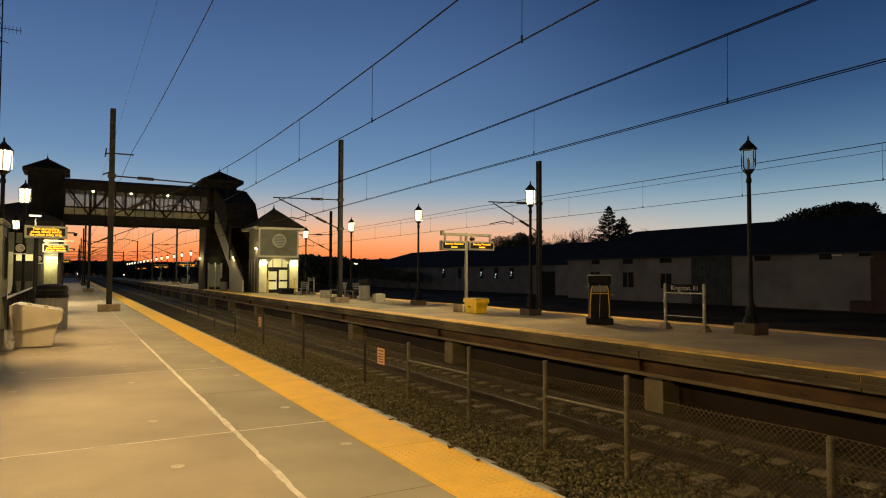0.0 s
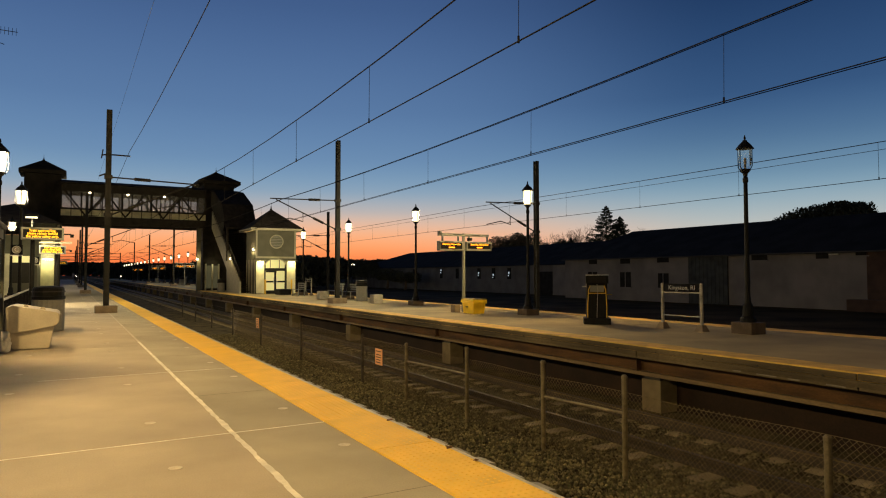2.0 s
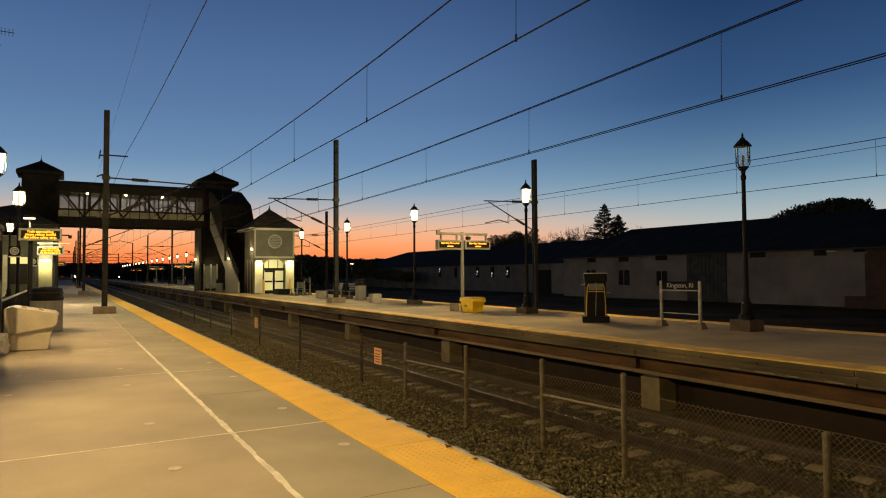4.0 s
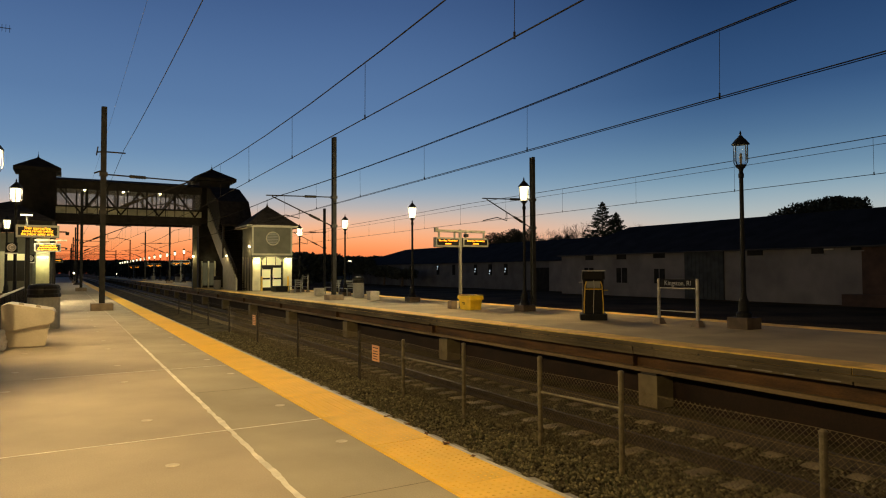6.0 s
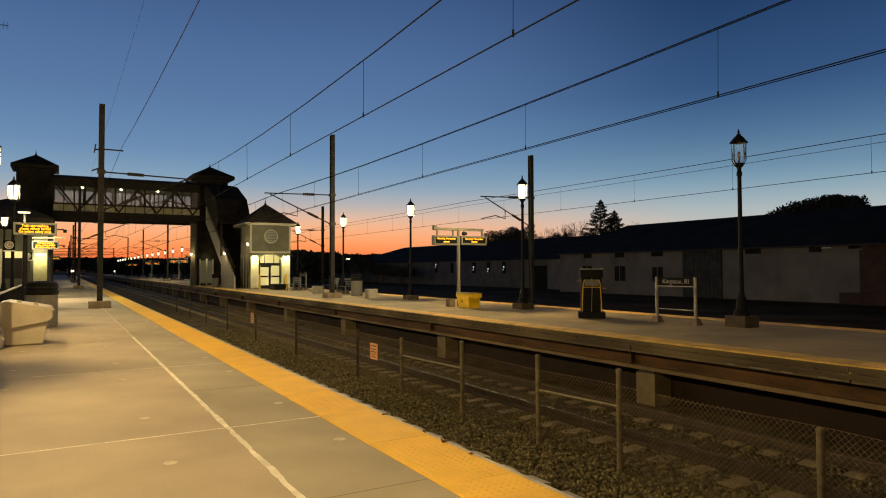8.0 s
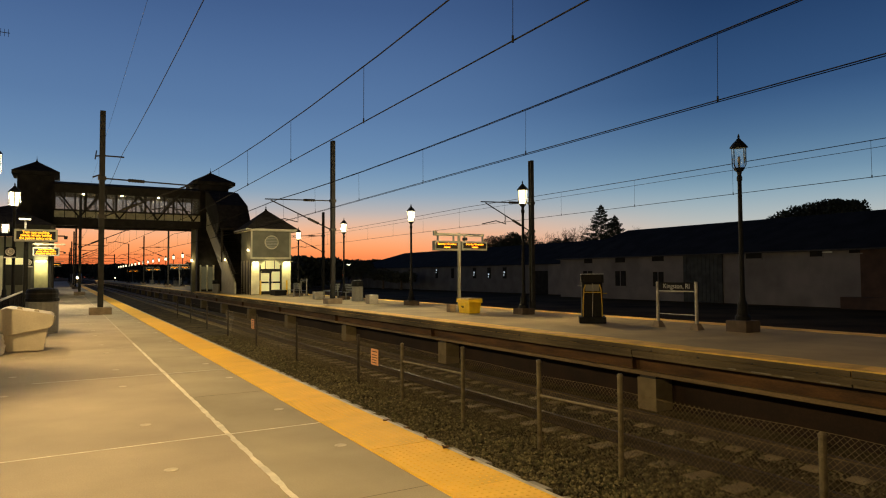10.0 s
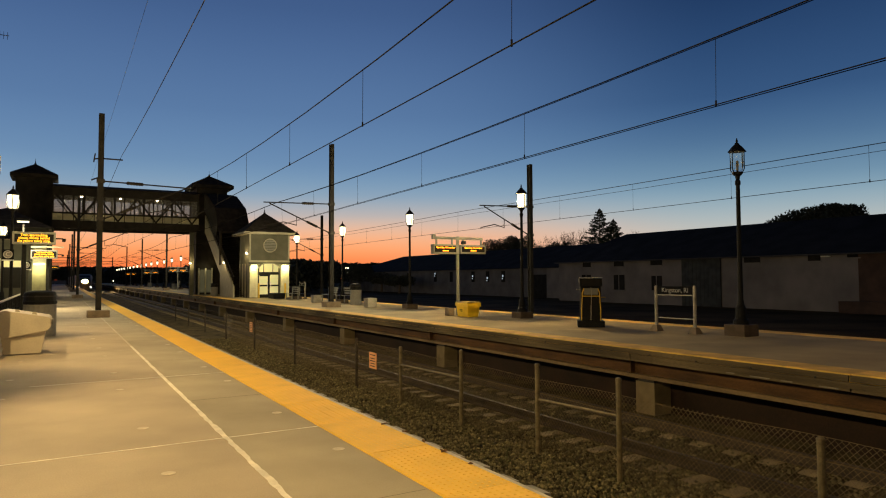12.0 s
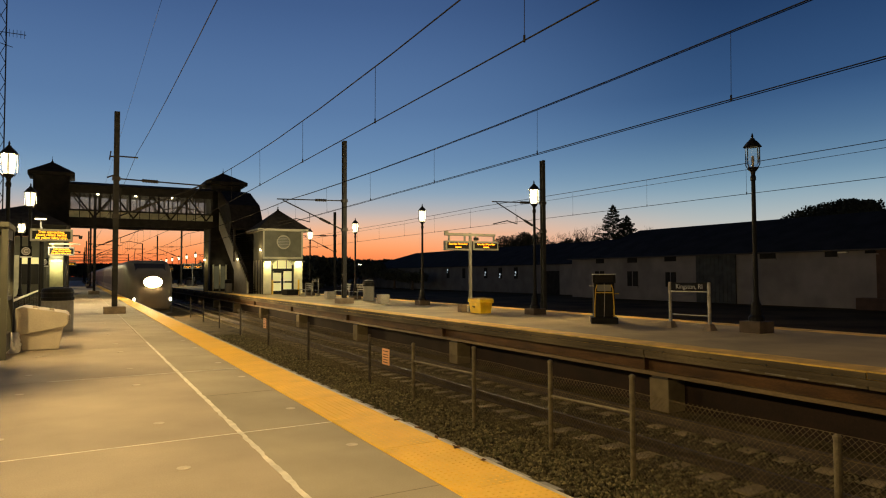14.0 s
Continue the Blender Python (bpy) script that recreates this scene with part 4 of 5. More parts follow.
# ---- ballast stones and weeds ----
stones, weeds = Kit(), Kit()
rng = random.Random(4)
for _ in range(62000):
    x = rng.uniform(5.15, 7.9) if rng.random() < 0.62 else rng.uniform(7.2, 9.9)
    y = 1.0 + 30 * rng.random() ** 1.6
    if x > 7.15 and (rng.random() < 0.45 or (abs((y + 2.305) % 0.61 - 0.305) < 0.135 and x < 9.8 and rng.random() < 0.78)):
        continue
    s = rng.uniform(0.014, 0.036) * (1.3 if rng.random() < 0.1 else 1.0)
    a = rng.uniform(0, 6.28)
    c, d = math.cos(a) * s, math.sin(a) * s
    e = rng.uniform(0.6, 1.0)
    z = BED + s * 0.25 + (0.004 if x > 7.15 else 0.022 * rng.random()) + 0.03 * noise.noise((x * 1.5, y * 1.5, 0))
    stones.add([(x + c, y + d, z), (x - d * e, y + c * e, z + s * 0.2), (x - c, y - d, z - s * 0.1), (x + d * e, y - c * e, z + s * 0.15),
                (x + c * 0.3, y + d * 0.2, z + s * 0.75), (x, y, z - s)],
               [(0, 1, 4), (1, 2, 4), (2, 3, 4), (3, 0, 4), (1, 0, 5), (2, 1, 5), (3, 2, 5), (0, 3, 5)])
solid("ballast_stones", stones, STONE, "loose grey-brown crushed stones between the tracks", "ballast", "stuff")
for _ in range(520):
    x, y = rng.uniform(5.1, 6.6), 1.5 + 20 * rng.random() ** 1.3
    if noise.noise((x * 0.9, y * 0.45, 5)) < 0.0:
        continue
    for _ in range(7):
        a, h, lean = rng.uniform(0, 6.28), rng.uniform(0.03, 0.10), rng.uniform(0.02, 0.09)
        bx, by = x + rng.uniform(-0.07, 0.07), y + rng.uniform(-0.07, 0.07)
        w = 0.012
        weeds.add([(bx - math.sin(a) * w, by + math.cos(a) * w, BED), (bx + math.sin(a) * w, by - math.cos(a) * w, BED), (bx + math.cos(a) * lean, by + math.sin(a) * lean, BED + h)], [(0, 1, 2)])
solid("trackside_weeds", weeds, WEED, "low dry weeds growing in the ballast", "weeds", "stuff")

# ---- dry leaves caught on the platform edge ----
leaf_kit = Kit().add([(-0.035, 0, 0.002), (-0.012, 0.022, 0.012), (0.02, 0.016, 0.006), (0.04, 0.0, 0.016), (0.018, -0.02, 0.004), (-0.014, -0.018, 0.014), (0.0, 0.0, 0.0)],
                     [(0, 6, 1), (1, 6, 2), (2, 6, 3), (3, 6, 4), (4, 6, 5), (5, 6, 0)])
for x, y, a in ((2.752, 4.69, 20), (2.765, 4.72, 110), (2.748, 4.27, 200), (2.766, 5.06, 75), (2.79, 5.47, 150), (2.762, 5.87, 10)):
    dry = solid("dry_leaf", leaf_kit, DRY_LEAF, "curled dry brown leaf on the platform edge", "leaf", group="fallen leaves")
    dry.matrix_basis = pose(x, y, 0.0125, 0, 0, a)

# ---- covered footbridge ----
PANE = glass_mat("smoky_bridge_pane", (0.62, 0.60, 0.58), 0.15)


def tower(b, x0, x1, y0, y1, z_eave, z_apex, over, lit=False):
    t = part("tower_wall", Kit().box(x0, x1, y0, y1, 0.0, z_eave), BRIDGE_DARK, b, "dark clad lift tower")
    r = part("tower_roof", Kit().pyramid(x0 - over, x1 + over, y0 - over, y1 + over, z_eave + 0.14, z_apex), ROOF, b, "pyramid shingle roof")
    part("eave_board", Kit().box(x0 - over, x1 + over, y0 - over, y1 + over, z_eave - 0.16, z_eave + 0.138), BRIDGE_DARK, r)
    cx, cy = (x0 + x1) / 2, (y0 + y1) / 2
    part("finial", Kit().lathe(cx, cy, [(0.09, z_apex - 0.1), (0.09, z_apex + 0.02), (0.03, z_apex + 0.08), (0.045, z_apex + 0.16), (0.015, z_apex + 0.22), (0.008, z_apex + 0.48)], 8), BLACK, r)
    return t


def footbridge():
    b = thing("footbridge", "dark covered footbridge with cream panels between two lift towers", "footbridge")
    tower(b, -3.40, -0.75, 63.6, 66.3, 10.10, 11.30, 0.38)
    tower(b, 10.70, 13.45, 63.4, 66.4, 10.10, 11.32, 0.52)
    X0, X1 = -0.75, 10.70
    for y, name in ((62.05, "front"), (65.6, "back")):
        part("roof_fascia", Kit().box(X0, X1, y - 0.06, y + 0.06, 8.42, 9.12), BRIDGE_DARK, b)
        part("sill_beam", Kit().box(X0, X1, y - 0.08, y + 0.08, 6.90, 7.04), BRIDGE_DARK, b)
        part("bottom_girder", Kit().box(X0, X1, y - 0.14, y + 0.14, 5.68, 6.36), BRIDGE_DARK, b)
        part("cream_panel", Kit().box(X0, X1, y - 0.02, y + 0.02, 6.361, 6.899), BRIDGE_PANEL, b, "cream lower panel")
        n = 15
        for i in range(n + 1):
            x = X0 + (X1 - X0) * i / n
            w = 0.10 if i % 3 else 0.17
            part("mullion", Kit().box(x - w / 2, x + w / 2, y - 0.05, y + 0.05, 7.04, 8.42), BRIDGE_DARK, b)
            part("panel_divider", Kit().box(x - 0.03, x + 0.03, y - 0.045, y - 0.021, 6.362, 6.899), BRIDGE_DARK, b)
            if i < n:
                part("pane", Kit().box(x + 0.06, X0 + (X1 - X0) * (i + 1) / n - 0.06, y + 0.01, y + 0.02, 7.05, 8.41), PANE, b).visible_shadow = False
        for k in range(4):
            low = X0 + (X1 - X0) * (0.16 + 0.262 * k)
            for p, q in (((low - 1.5, 8.4), (low, 6.38)), ((low, 6.38), (min(low + 1.5, X1 - 0.05), 8.4 if k < 3 else 7.2))):
                part("diagonal_brace", Kit().beam((p[0], y - 0.11, p[1]), (q[0], y - 0.11, q[1]), 0.10, 0.13), BRIDGE_DARK, b)
    part("bridge_roof", Kit().prism_x([(61.7, 9.06), (65.95, 9.06), (65.95, 9.14), (63.8, 9.55), (61.7, 9.14)], X0, X1), ROOF, b)
    part("bridge_deck", Kit().box(X0, X1, 62.2, 65.45, 6.1, 6.36), BRIDGE_DARK, b)
    for i in range(4):
        x = 1.2 + i * 2.6
        part("ceiling_lamp", Kit().box(x, x + 0.5, 63.7, 63.85, 8.75, 8.8), TUBE, b, "small lit ceiling tube")
    # columns under the ends
    for x in (10.12, ):
        part("support_column", Kit().box(x - 0.18, x + 0.18, 61.9, 62.3, 0.0, 5.68), HUT_WALL, b, "grey lit column", bevel=0.02)
    part("lobby_glazing", Kit().box(11.0, 12.1, 63.36, 63.396, 0.2, 2.3), LOBBY, b, "dimly lit lift lobby")
    for x in (10.95, 11.55, 12.12):
        part("lobby_post", Kit().box(x - 0.06, x + 0.06, 63.2, 63.35, 0.0, 2.45), CREAM, b)
    # stair down to the island, towards -Y
    top, foot = (63.0, 6.5), (51.3, 0.0)
    slope = (top[1] - foot[1]) / (top[0] - foot[0])
    for x in (11.45, 13.55):
        part("stair_stringer", Kit().prism_x([(foot[0], 0.0), (foot[0] + 1.5, 0.0), (top[0], top[1] - 0.75), (top[0], top[1] + 0.85), (foot[0], 0.85)], x - 0.06, x + 0.06), TRIM if x < 12 else BRIDGE_DARK, b, "cream stair stringer" if x < 12 else "dark stair stringer")
    for i in range(36):
        y = foot[0] + (top[0] - foot[0]) * (i + 0.5) / 36
        z = top[1] * (i + 1) / 36
        part("stair_tread", Kit().box(11.52, 13.48, y - 0.17, y + 0.17, z - 0.05, z), BRIDGE_DARK, b)
    part("stair_soffit", Kit().prism_x([(foot[0] + 1.2, 0.0), (foot[0] + 1.5, 0.0), (top[0], top[1] - 0.55), (top[0], top[1] - 0.3)], 11.52, 13.48), BRIDGE_DARK, b, "dark boarded underside of the stair")
    for x in (11.45, 13.55):
        part("handrail", Kit().tube([(x, foot[0], 1.6), (x, top[0], top[1] + 1.6)], 0.03, 6), DARK_STEEL, b)
        for i in range(24):
            y = foot[0] + (top[0] - foot[0]) * (i + 0.5) / 24
            z = top[1] * (i + 0.5) / 24
            part("baluster", Kit().box(x - 0.012, x + 0.012, y - 0.012, y + 0.012, z + 0.8, z + 1.6), DARK_STEEL, b)
    part("stair_side_wall", Kit().prism_x([(51.6, 0.0), (63.4, 0.0), (63.4, 9.4), (61.0, 9.0), (57.4, 7.5), (55.8, 5.4), (51.6, 3.0)], 13.62, 13.70), BRIDGE_DARK, b, "dark stair enclosure")
    part("stair_canopy", Kit().prism_x([(63.4, 9.42), (61.0, 9.02), (57.4, 7.52), (55.8, 5.42), (55.8, 5.28), (57.3, 7.36), (60.9, 8.88), (63.4, 9.28)], 11.2, 13.8), ROOF, b)
    part("stair_upper_wall", Kit().prism_x([(63.4, 7.9), (63.4, 9.27), (60.9, 8.87), (57.4, 7.30), (57.4, 5.6), (58.0, 5.0)], 11.36, 11.42), BRIDGE_DARK, b)
    part("stair_base_wall", Kit().prism_x([(foot[0] + 0.4, 0.0), (56.2, 0.0), (56.2, 2.1), (foot[0] + 1.6, 0.05)], 11.40, 11.47), TRIM, b, "cream wall under the stair")
    for i in range(3):
        x = 1.8 + i * 3.6
        part("ceiling_tube", Kit().box(x - 0.3, x + 0.3, 64.4, 64.5, 8.85, 8.9), TUBE, b)
    part("canopy_column", Kit().box(11.3, 11.46, 55.9, 56.06, 2.6, 5.3), BRIDGE_DARK, b)
    w = part("wall_lamp", Kit().box(11.30, 11.38, 54.46, 54.62, 2.68, 2.82), FAR_LAMP, b, "bright wall lamp by the stair")
    part("column_lamp", Kit().box(9.88, 10.02, 61.72, 61.88, 2.78, 2.92), FAR_LAMP, b, "bright lamp on the column")
    return b


footbridge()
for x in (1.4, 4.4, 7.4):
    lamp_light("bridge_light", x, 64.0, 8.6, 42, (1.0, 0.88, 0.5), 0.1)
lamp_light("stair_lamp_light", 11.1, 54.4, 2.75, 32, radius=0.1)
lamp_light("column_lamp_light", 9.95, 61.55, 2.8, 45, radius=0.1)
lamp_light("lift_lobby_light", 11.5, 62.9, 2.5, 6, (1.0, 0.9, 0.5), 0.1)


# ---- lift hut on the island ----
def hut():
    h = thing("lift_hut", "grey-sided lift house with cream corner panels and pyramid roof", "small building")
    X0, X1, Y0, Y1, Z = 12.2, 15.25, 49.6, 52.7, 4.86
    dx0, dx1, dz, crown = 12.88, 14.50, 2.24, 2.62
    t = 0.16
    front = part("front_wall", Kit().box(X0, dx0, Y0, Y0 + t, 0, dz).box(dx1, X1, Y0, Y0 + t, 0, dz).box(X0, dx0, Y0, Y0 + t, dz, Z).box(dx1, X1, Y0, Y0 + t, dz, Z).box(dx0, dx1, Y0, Y0 + t, crown, Z), HUT_WALL, h)
    # flat arch over the doorway
    def arch(u):
        return dz + (crown - dz) * (1 - abs(2 * u - 1) ** 3.2)

    fill = Kit()
    for i in range(20):
        u, w = i / 20, (i + 1) / 20
        if arch(u) + arch(w) < 2 * crown - 0.0008:
            fill.prism_y([(dx0 + (dx1 - dx0) * u, min(arch(u), crown - 0.0004)), (dx0 + (dx1 - dx0) * w, min(arch(w), crown - 0.0004)), (dx0 + (dx1 - dx0) * w, crown), (dx0 + (dx1 - dx0) * u, crown)], Y0, Y0 + t)
    part("arch_spandrel", fill, HUT_WALL, h)
    part("arch_trim", Kit().tube([(dx0 + (dx1 - dx0) * i / 24, Y0 - 0.01, arch(i / 24)) for i in range(25)], 0.035, 6), TRIM, h, "pale moulding round the arch")
    part("side_wall", Kit().box(X0, X0 + t, Y0 + t, Y1, 0, Z), HUT_WALL, h)
    part("side_wall", Kit().box(X1 - t, X1, Y0 + t, Y1, 0, Z), HUT_WALL, h)
    part("rear_wall", Kit().box(X0 + t, X1 - t, Y1 - t, Y1, 0, Z), HUT_WALL, h)
    # the wall itself emits, standing in for light inside the lobby
    part("inner_wall", Kit().box(X0 + t, X1 - t, Y0 + 1.4, Y0 + 1.45, 0.02, 2.6), ROOM_GLOW, h, "lift lobby wall that glows in place of room light")
    part("ceiling", Kit().box(X0 + t, X1 - t, Y0 + t, Y1 - t, 2.62, 2.7), CREAM, h)
    roof = part("roof", Kit().pyramid(X0 - 0.5, X1 + 0.5, Y0 - 0.5, Y1 + 0.5, Z + 0.12, 6.62), ROOF, h, "dark pyramid roof")
    part("eave", Kit().box(X0 - 0.5, X1 + 0.5, Y0 - 0.5, Y1 + 0.5, Z - 0.04, Z + 0.118), TRIM, roof)
    cx, cy = (X0 + X1) / 2, (Y0 + Y1) / 2
    part("finial", Kit().lathe(cx, cy, [(0.1, 6.5), (0.09, 6.64), (0.03, 6.7), (0.05, 6.8), (0.015, 6.86), (0.008, 7.15)], 8), BLACK, roof)
    # round louvre
    ring = Kit()
    ring.tube([(13.75 + 0.50 * math.cos(a), Y0 - 0.03, 3.98 + 0.50 * math.sin(a)) for a in [2 * math.pi * i / 28 for i in range(29)]], 0.045, 6)
    v = part("round_vent", ring, TRIM, h, "round louvred vent")
    for i in range(8):
        z = 3.98 - 0.42 + i * 0.12
        w = math.sqrt(max(0.0, 0.47 ** 2 - (z - 3.98) ** 2))
        part("vent_slat", Kit().box(13.75 - w, 13.75 + w, Y0 - 0.04, Y0 - 0.005, z - 0.03, z + 0.03), CASE, v)
    part("frieze", Kit().box(X0 - 0.03, X1 + 0.03, Y0 - 0.04, Y0 - 0.002, 2.70, 2.84), TRIM, h)
    for a, c in ((X0 - 0.02, X0 + 0.1), (X1 - 0.1, X1 + 0.02)):
        part("corner_board", Kit().box(a, c, Y0 - 0.03, Y0 - 0.002, 2.84, Z - 0.05), TRIM, h)
    for a, c in ((X0, dx0 - 0.06), (dx1 + 0.06, X1)):
        s = part("panel", Kit().box(a + 0.02, c, Y0 - 0.02, Y0 - 0.002, 0.02, 2.42), CREAM, h, "cream clapboard panel under a lamp")
        for i in range(18):
            part("clapboard", Kit().prism_x([(Y0 - 0.021, 0.06 + i * 0.13), (Y0 - 0.060, 0.065 + i * 0.13), (Y0 - 0.025, 0.185 + i * 0.13), (Y0 - 0.021, 0.185 + i * 0.13)], a + 0.03, c - 0.02), CREAM, s)
        part("lamp_hood", Kit().box(a - 0.02, c + 0.04, Y0 - 0.44, Y0 - 0.003, 2.50, 2.53), TRIM, h, "thin hood over the lamp")
        part("panel_lamp", Kit().box(a + 0.12, c - 0.1, Y0 - 0.14, Y0 - 0.06, 2.43, 2.47), TUBE, h, "lit tube over the panel")
    d = part("door_frame", Kit().box(dx0, dx0 + 0.07, Y0 + 0.02, Y0 + 0.12, 0, dz).box(dx1 - 0.07, dx1, Y0 + 0.02, Y0 + 0.12, 0, dz)
             .box(dx0 + 0.07, dx1 - 0.07, Y0 + 0.02, Y0 + 0.12, 1.86, 1.95), BLACK, h)
    mid = (dx0 + dx1) / 2
    part("centre_stile", Kit().box(mid - 0.07, mid + 0.07, Y0 + 0.03, Y0 + 0.11, 0, 1.86), BLACK, d)
    for a, c in ((dx0 + 0.07, mid - 0.07), (mid + 0.07, dx1 - 0.07)):
        [part("door_rail", Kit().box(a, c, Y0 + 0.04, Y0 + 0.10, u, w), BLACK, d) for u, w in ((0.0, 0.25), (0.85, 0.98), (1.74, 1.86))]
    for x in (13.28, 13.98):
        part("transom_bar", Kit().box(x, x + 0.04, Y0 + 0.04, Y0 + 0.1, 1.95, crown), BLACK, d)
    part("hanging_sign", Kit().box(12.95, 13.75, Y0 - 0.10, Y0 - 0.06, 1.62, 1.92), BLACK, h)
    for y in (50.25, 51.15, 52.05):
        w = part("side_window", Kit().box(X0 - 0.02, X0 - 0.003, y - 0.32, y + 0.32, 0.15, 2.45), TRAIN_GLASS, h, "tall dark side window")
        part("window_frame", Kit().box(X0 - 0.05, X0 - 0.003, y + 0.33, y + 0.44, 0.0, 2.6).box(X0 - 0.05, X0 - 0.003, y - 0.44, y - 0.33, 0.0, 2.6), TRIM, w)
    part("bollard", Kit().lathe(12.72, Y0 - 0.75, [(0.07, 0.0), (0.07, 1.05), (0.03, 1.1)], 10).lathe(14.72, Y0 - 0.75, [(0.07, 0.0), (0.07, 1.05), (0.03, 1.1)], 10), YELLOW_TUBE, h, "yellow guard posts by the door")
    part("door_pull", Kit().box(mid - 0.14, mid - 0.11, Y0 - 0.03, Y0 + 0.03, 0.75, 1.2).box(mid + 0.11, mid + 0.14, Y0 - 0.03, Y0 + 0.03, 0.75, 1.2), WHITE_PAINT, d)
    part("side_lamp", Kit().lathe(X0 - 0.12, 50.08, [(0.03, 3.30), (0.06, 3.34), (0.06, 3.43), (0.03, 3.47)], 10).box(X0 - 0.1, X0 - 0.004, 50.05, 50.11, 3.3, 3.36), FAR_LAMP, h, "lit wall lamp")
    return h


hut()
for x in (12.52, 14.9):
    lamp_light("panel_lamp_light", x, 49.22, 2.30, 50, (1.0, 0.87, 0.32), 0.05)
lamp_light("side_lamp_light", 11.8, 50.4, 3.35, 48, radius=0.08)
lamp_light("lobby_light", 13.7, 50.3, 2.45, 10, (1.0, 0.9, 0.5), 0.1)

# ---- station building at the near platform ----
st = thing("station_building", "dark-roofed station waiting room with lit cream panels", "station building")
part("wall", Kit().box(-7.0, -1.95, 53.0, 63.5, 0, 4.2), HUT_WALL, st)
part("lit_wall", Kit().box(-1.95, -1.05, 59.4, 63.5, 0, 4.2), CREAM, st)
for i in range(16):
    part("clapboard", Kit().prism_x([(59.399, 0.1 + i * 0.16), (59.37, 0.1 + i * 0.16), (59.385, 0.25 + i * 0.16), (59.399, 0.25 + i * 0.16)], -1.94, -1.06), CREAM, st)
part("corner_post", Kit().box(-1.04, -0.66, 59.3, 59.7, 0, 5.6), BRIDGE_DARK, st)
part("window", Kit().box(-3.5, -2.4, 52.96, 52.99, 2.3, 2.75), ROOM_GLOW, st, "lit transom window")
part("dark_glazing", Kit().box(-3.5, -2.4, 52.96, 52.99, 0.9, 2.28), TRAIN_GLASS, st)
part("cream_pier", Kit().box(-3.9, -3.55, 52.9, 52.99, 0.0, 2.9), CREAM, st)
part("roof", Kit().add([(-8.0, 48.5, 4.75), (-0.5, 48.5, 4.75), (-0.5, 63.4, 4.75), (-8.0, 63.4, 4.75), (-3.2, 52.5, 6.3), (-3.2, 63.4, 6.3)], [(3, 2, 1, 0), (0, 1, 4), (1, 2, 5, 4), (2, 3, 5), (3, 0, 4, 5)]), ROOF, st, "dark hipped roof over the platform")
for y in (49.5, 55):
    part("roof_post", Kit().box(-0.75, -0.6, y, y + 0.15, 0, 4.75), BRIDGE_DARK, st)
part("panel_lamp", Kit().box(-1.85, -1.15, 59.2, 59.3, 2.62, 2.7), TUBE, st)
lamp_light("panel_lamp_light", -1.5, 58.7, 2.3, 62, (1.0, 0.88, 0.34), 0.06)
lamp_light("waiting_room_light", -3.0, 52.2, 2.9, 15, (1.0, 0.9, 0.5), 0.1)

# ---- warehouse and far things ----
def gable_house(name, label, x0, x1, y0, y1, z_eave, z_ridge, wall, hip=4.0, roof=WAREHOUSE_ROOF):
    h = thing(name, label, "warehouse", at=pose(0, 0, 0))
    part("wall", Kit().box(x0, x1, y0, y1, -1.42, z_eave), wall, h)
    xm = (x0 + x1) / 2
    v = [(x0 - 0.6, y0 - 0.5, z_eave), (x1 + 0.6, y0 - 0.5, z_eave), (x1 + 0.6, y1 + 0.5, z_eave), (x0 - 0.6, y1 + 0.5, z_eave), (xm, y0, z_ridge), (xm, y1 - hip, z_ridge)]
    part("roof", Kit().add(v, [(3, 2, 1, 0), (0, 1, 4), (1, 2, 5, 4), (2, 3, 5), (3, 0, 4, 5)]), roof, h)
    return h


ware = gable_house("warehouse", "long low white warehouse with a black roof", 53.0, 68.0, -30.0, 62.0, 3.22, 6.75, WHITE_WALL)
def pane(parent, name, y0, y1, z0, z1, m, x=53.0, proud=0.05):
    return part(name, Kit().box(x - proud, x - 0.004, y0, y1, z0, z1), m, parent)
for y0, y1, z0, z1 in ((51.2, 52.75, 0.05, 1.68), (46.05, 47.4, 0.05, 1.55), (56.4, 57.9, 0.05, 1.72)):
    w = pane(ware, "window", y0, y1, z0, z1, SHADE_GLASS)
    part("window_bar", Kit().box(52.93, 52.949, (y0 + y1) / 2 - 0.05, (y0 + y1) / 2 + 0.05, z0, z1), WHITE_WALL, w)
    part("window_sill", Kit().box(52.88, 52.996, y0 - 0.1, y1 + 0.1, z0 - 0.12, z0 - 0.004), WHITE_WALL, w)
for y0, y1, z0 in ((56.4, 57.7, 2.62), (51.3, 52.7, 2.62), (46.0, 47.5, 2.66), (35.2, 36.7, 2.68), (29.9, 30.9, 2.70), (26.9, 27.8, 2.9)):
    pane(ware, "vent_window", y0, y1, z0, 3.2, SHADE_GLASS)
    pane(ware, "vent_sill", y0 - 0.1, y1 + 0.1, z0 - 0.10, z0 - 0.004, WHITE_WALL, proud=0.10)
pane(ware, "loose_flashing", 29.1, 29.85, 2.98, 3.08, WHITE_PAINT, proud=0.12)
door = pane(ware, "sliding_door", 39.1, 43.5, -1.42, 3.2, GREY_DOOR, proud=0.12)
for i in range(10):
    part("door_board", Kit().box(52.845, 52.878, 39.12 + i * 0.44, 39.52 + i * 0.44, -1.4, 3.18), GREY_DOOR, door)
part("door_track", Kit().box(52.80, 52.99, 38.6, 47.9, 3.21, 3.32), DARK_STEEL, ware)
pane(ware, "brick_bay", 14.0, 27.0, -1.42, 3.2, BRICK)
part("brick_plinth", Kit().box(51.8, 52.94, 14.0, 27.95, -1.42, -0.5), BRICK, ware, "low red-brown wall before the bay")
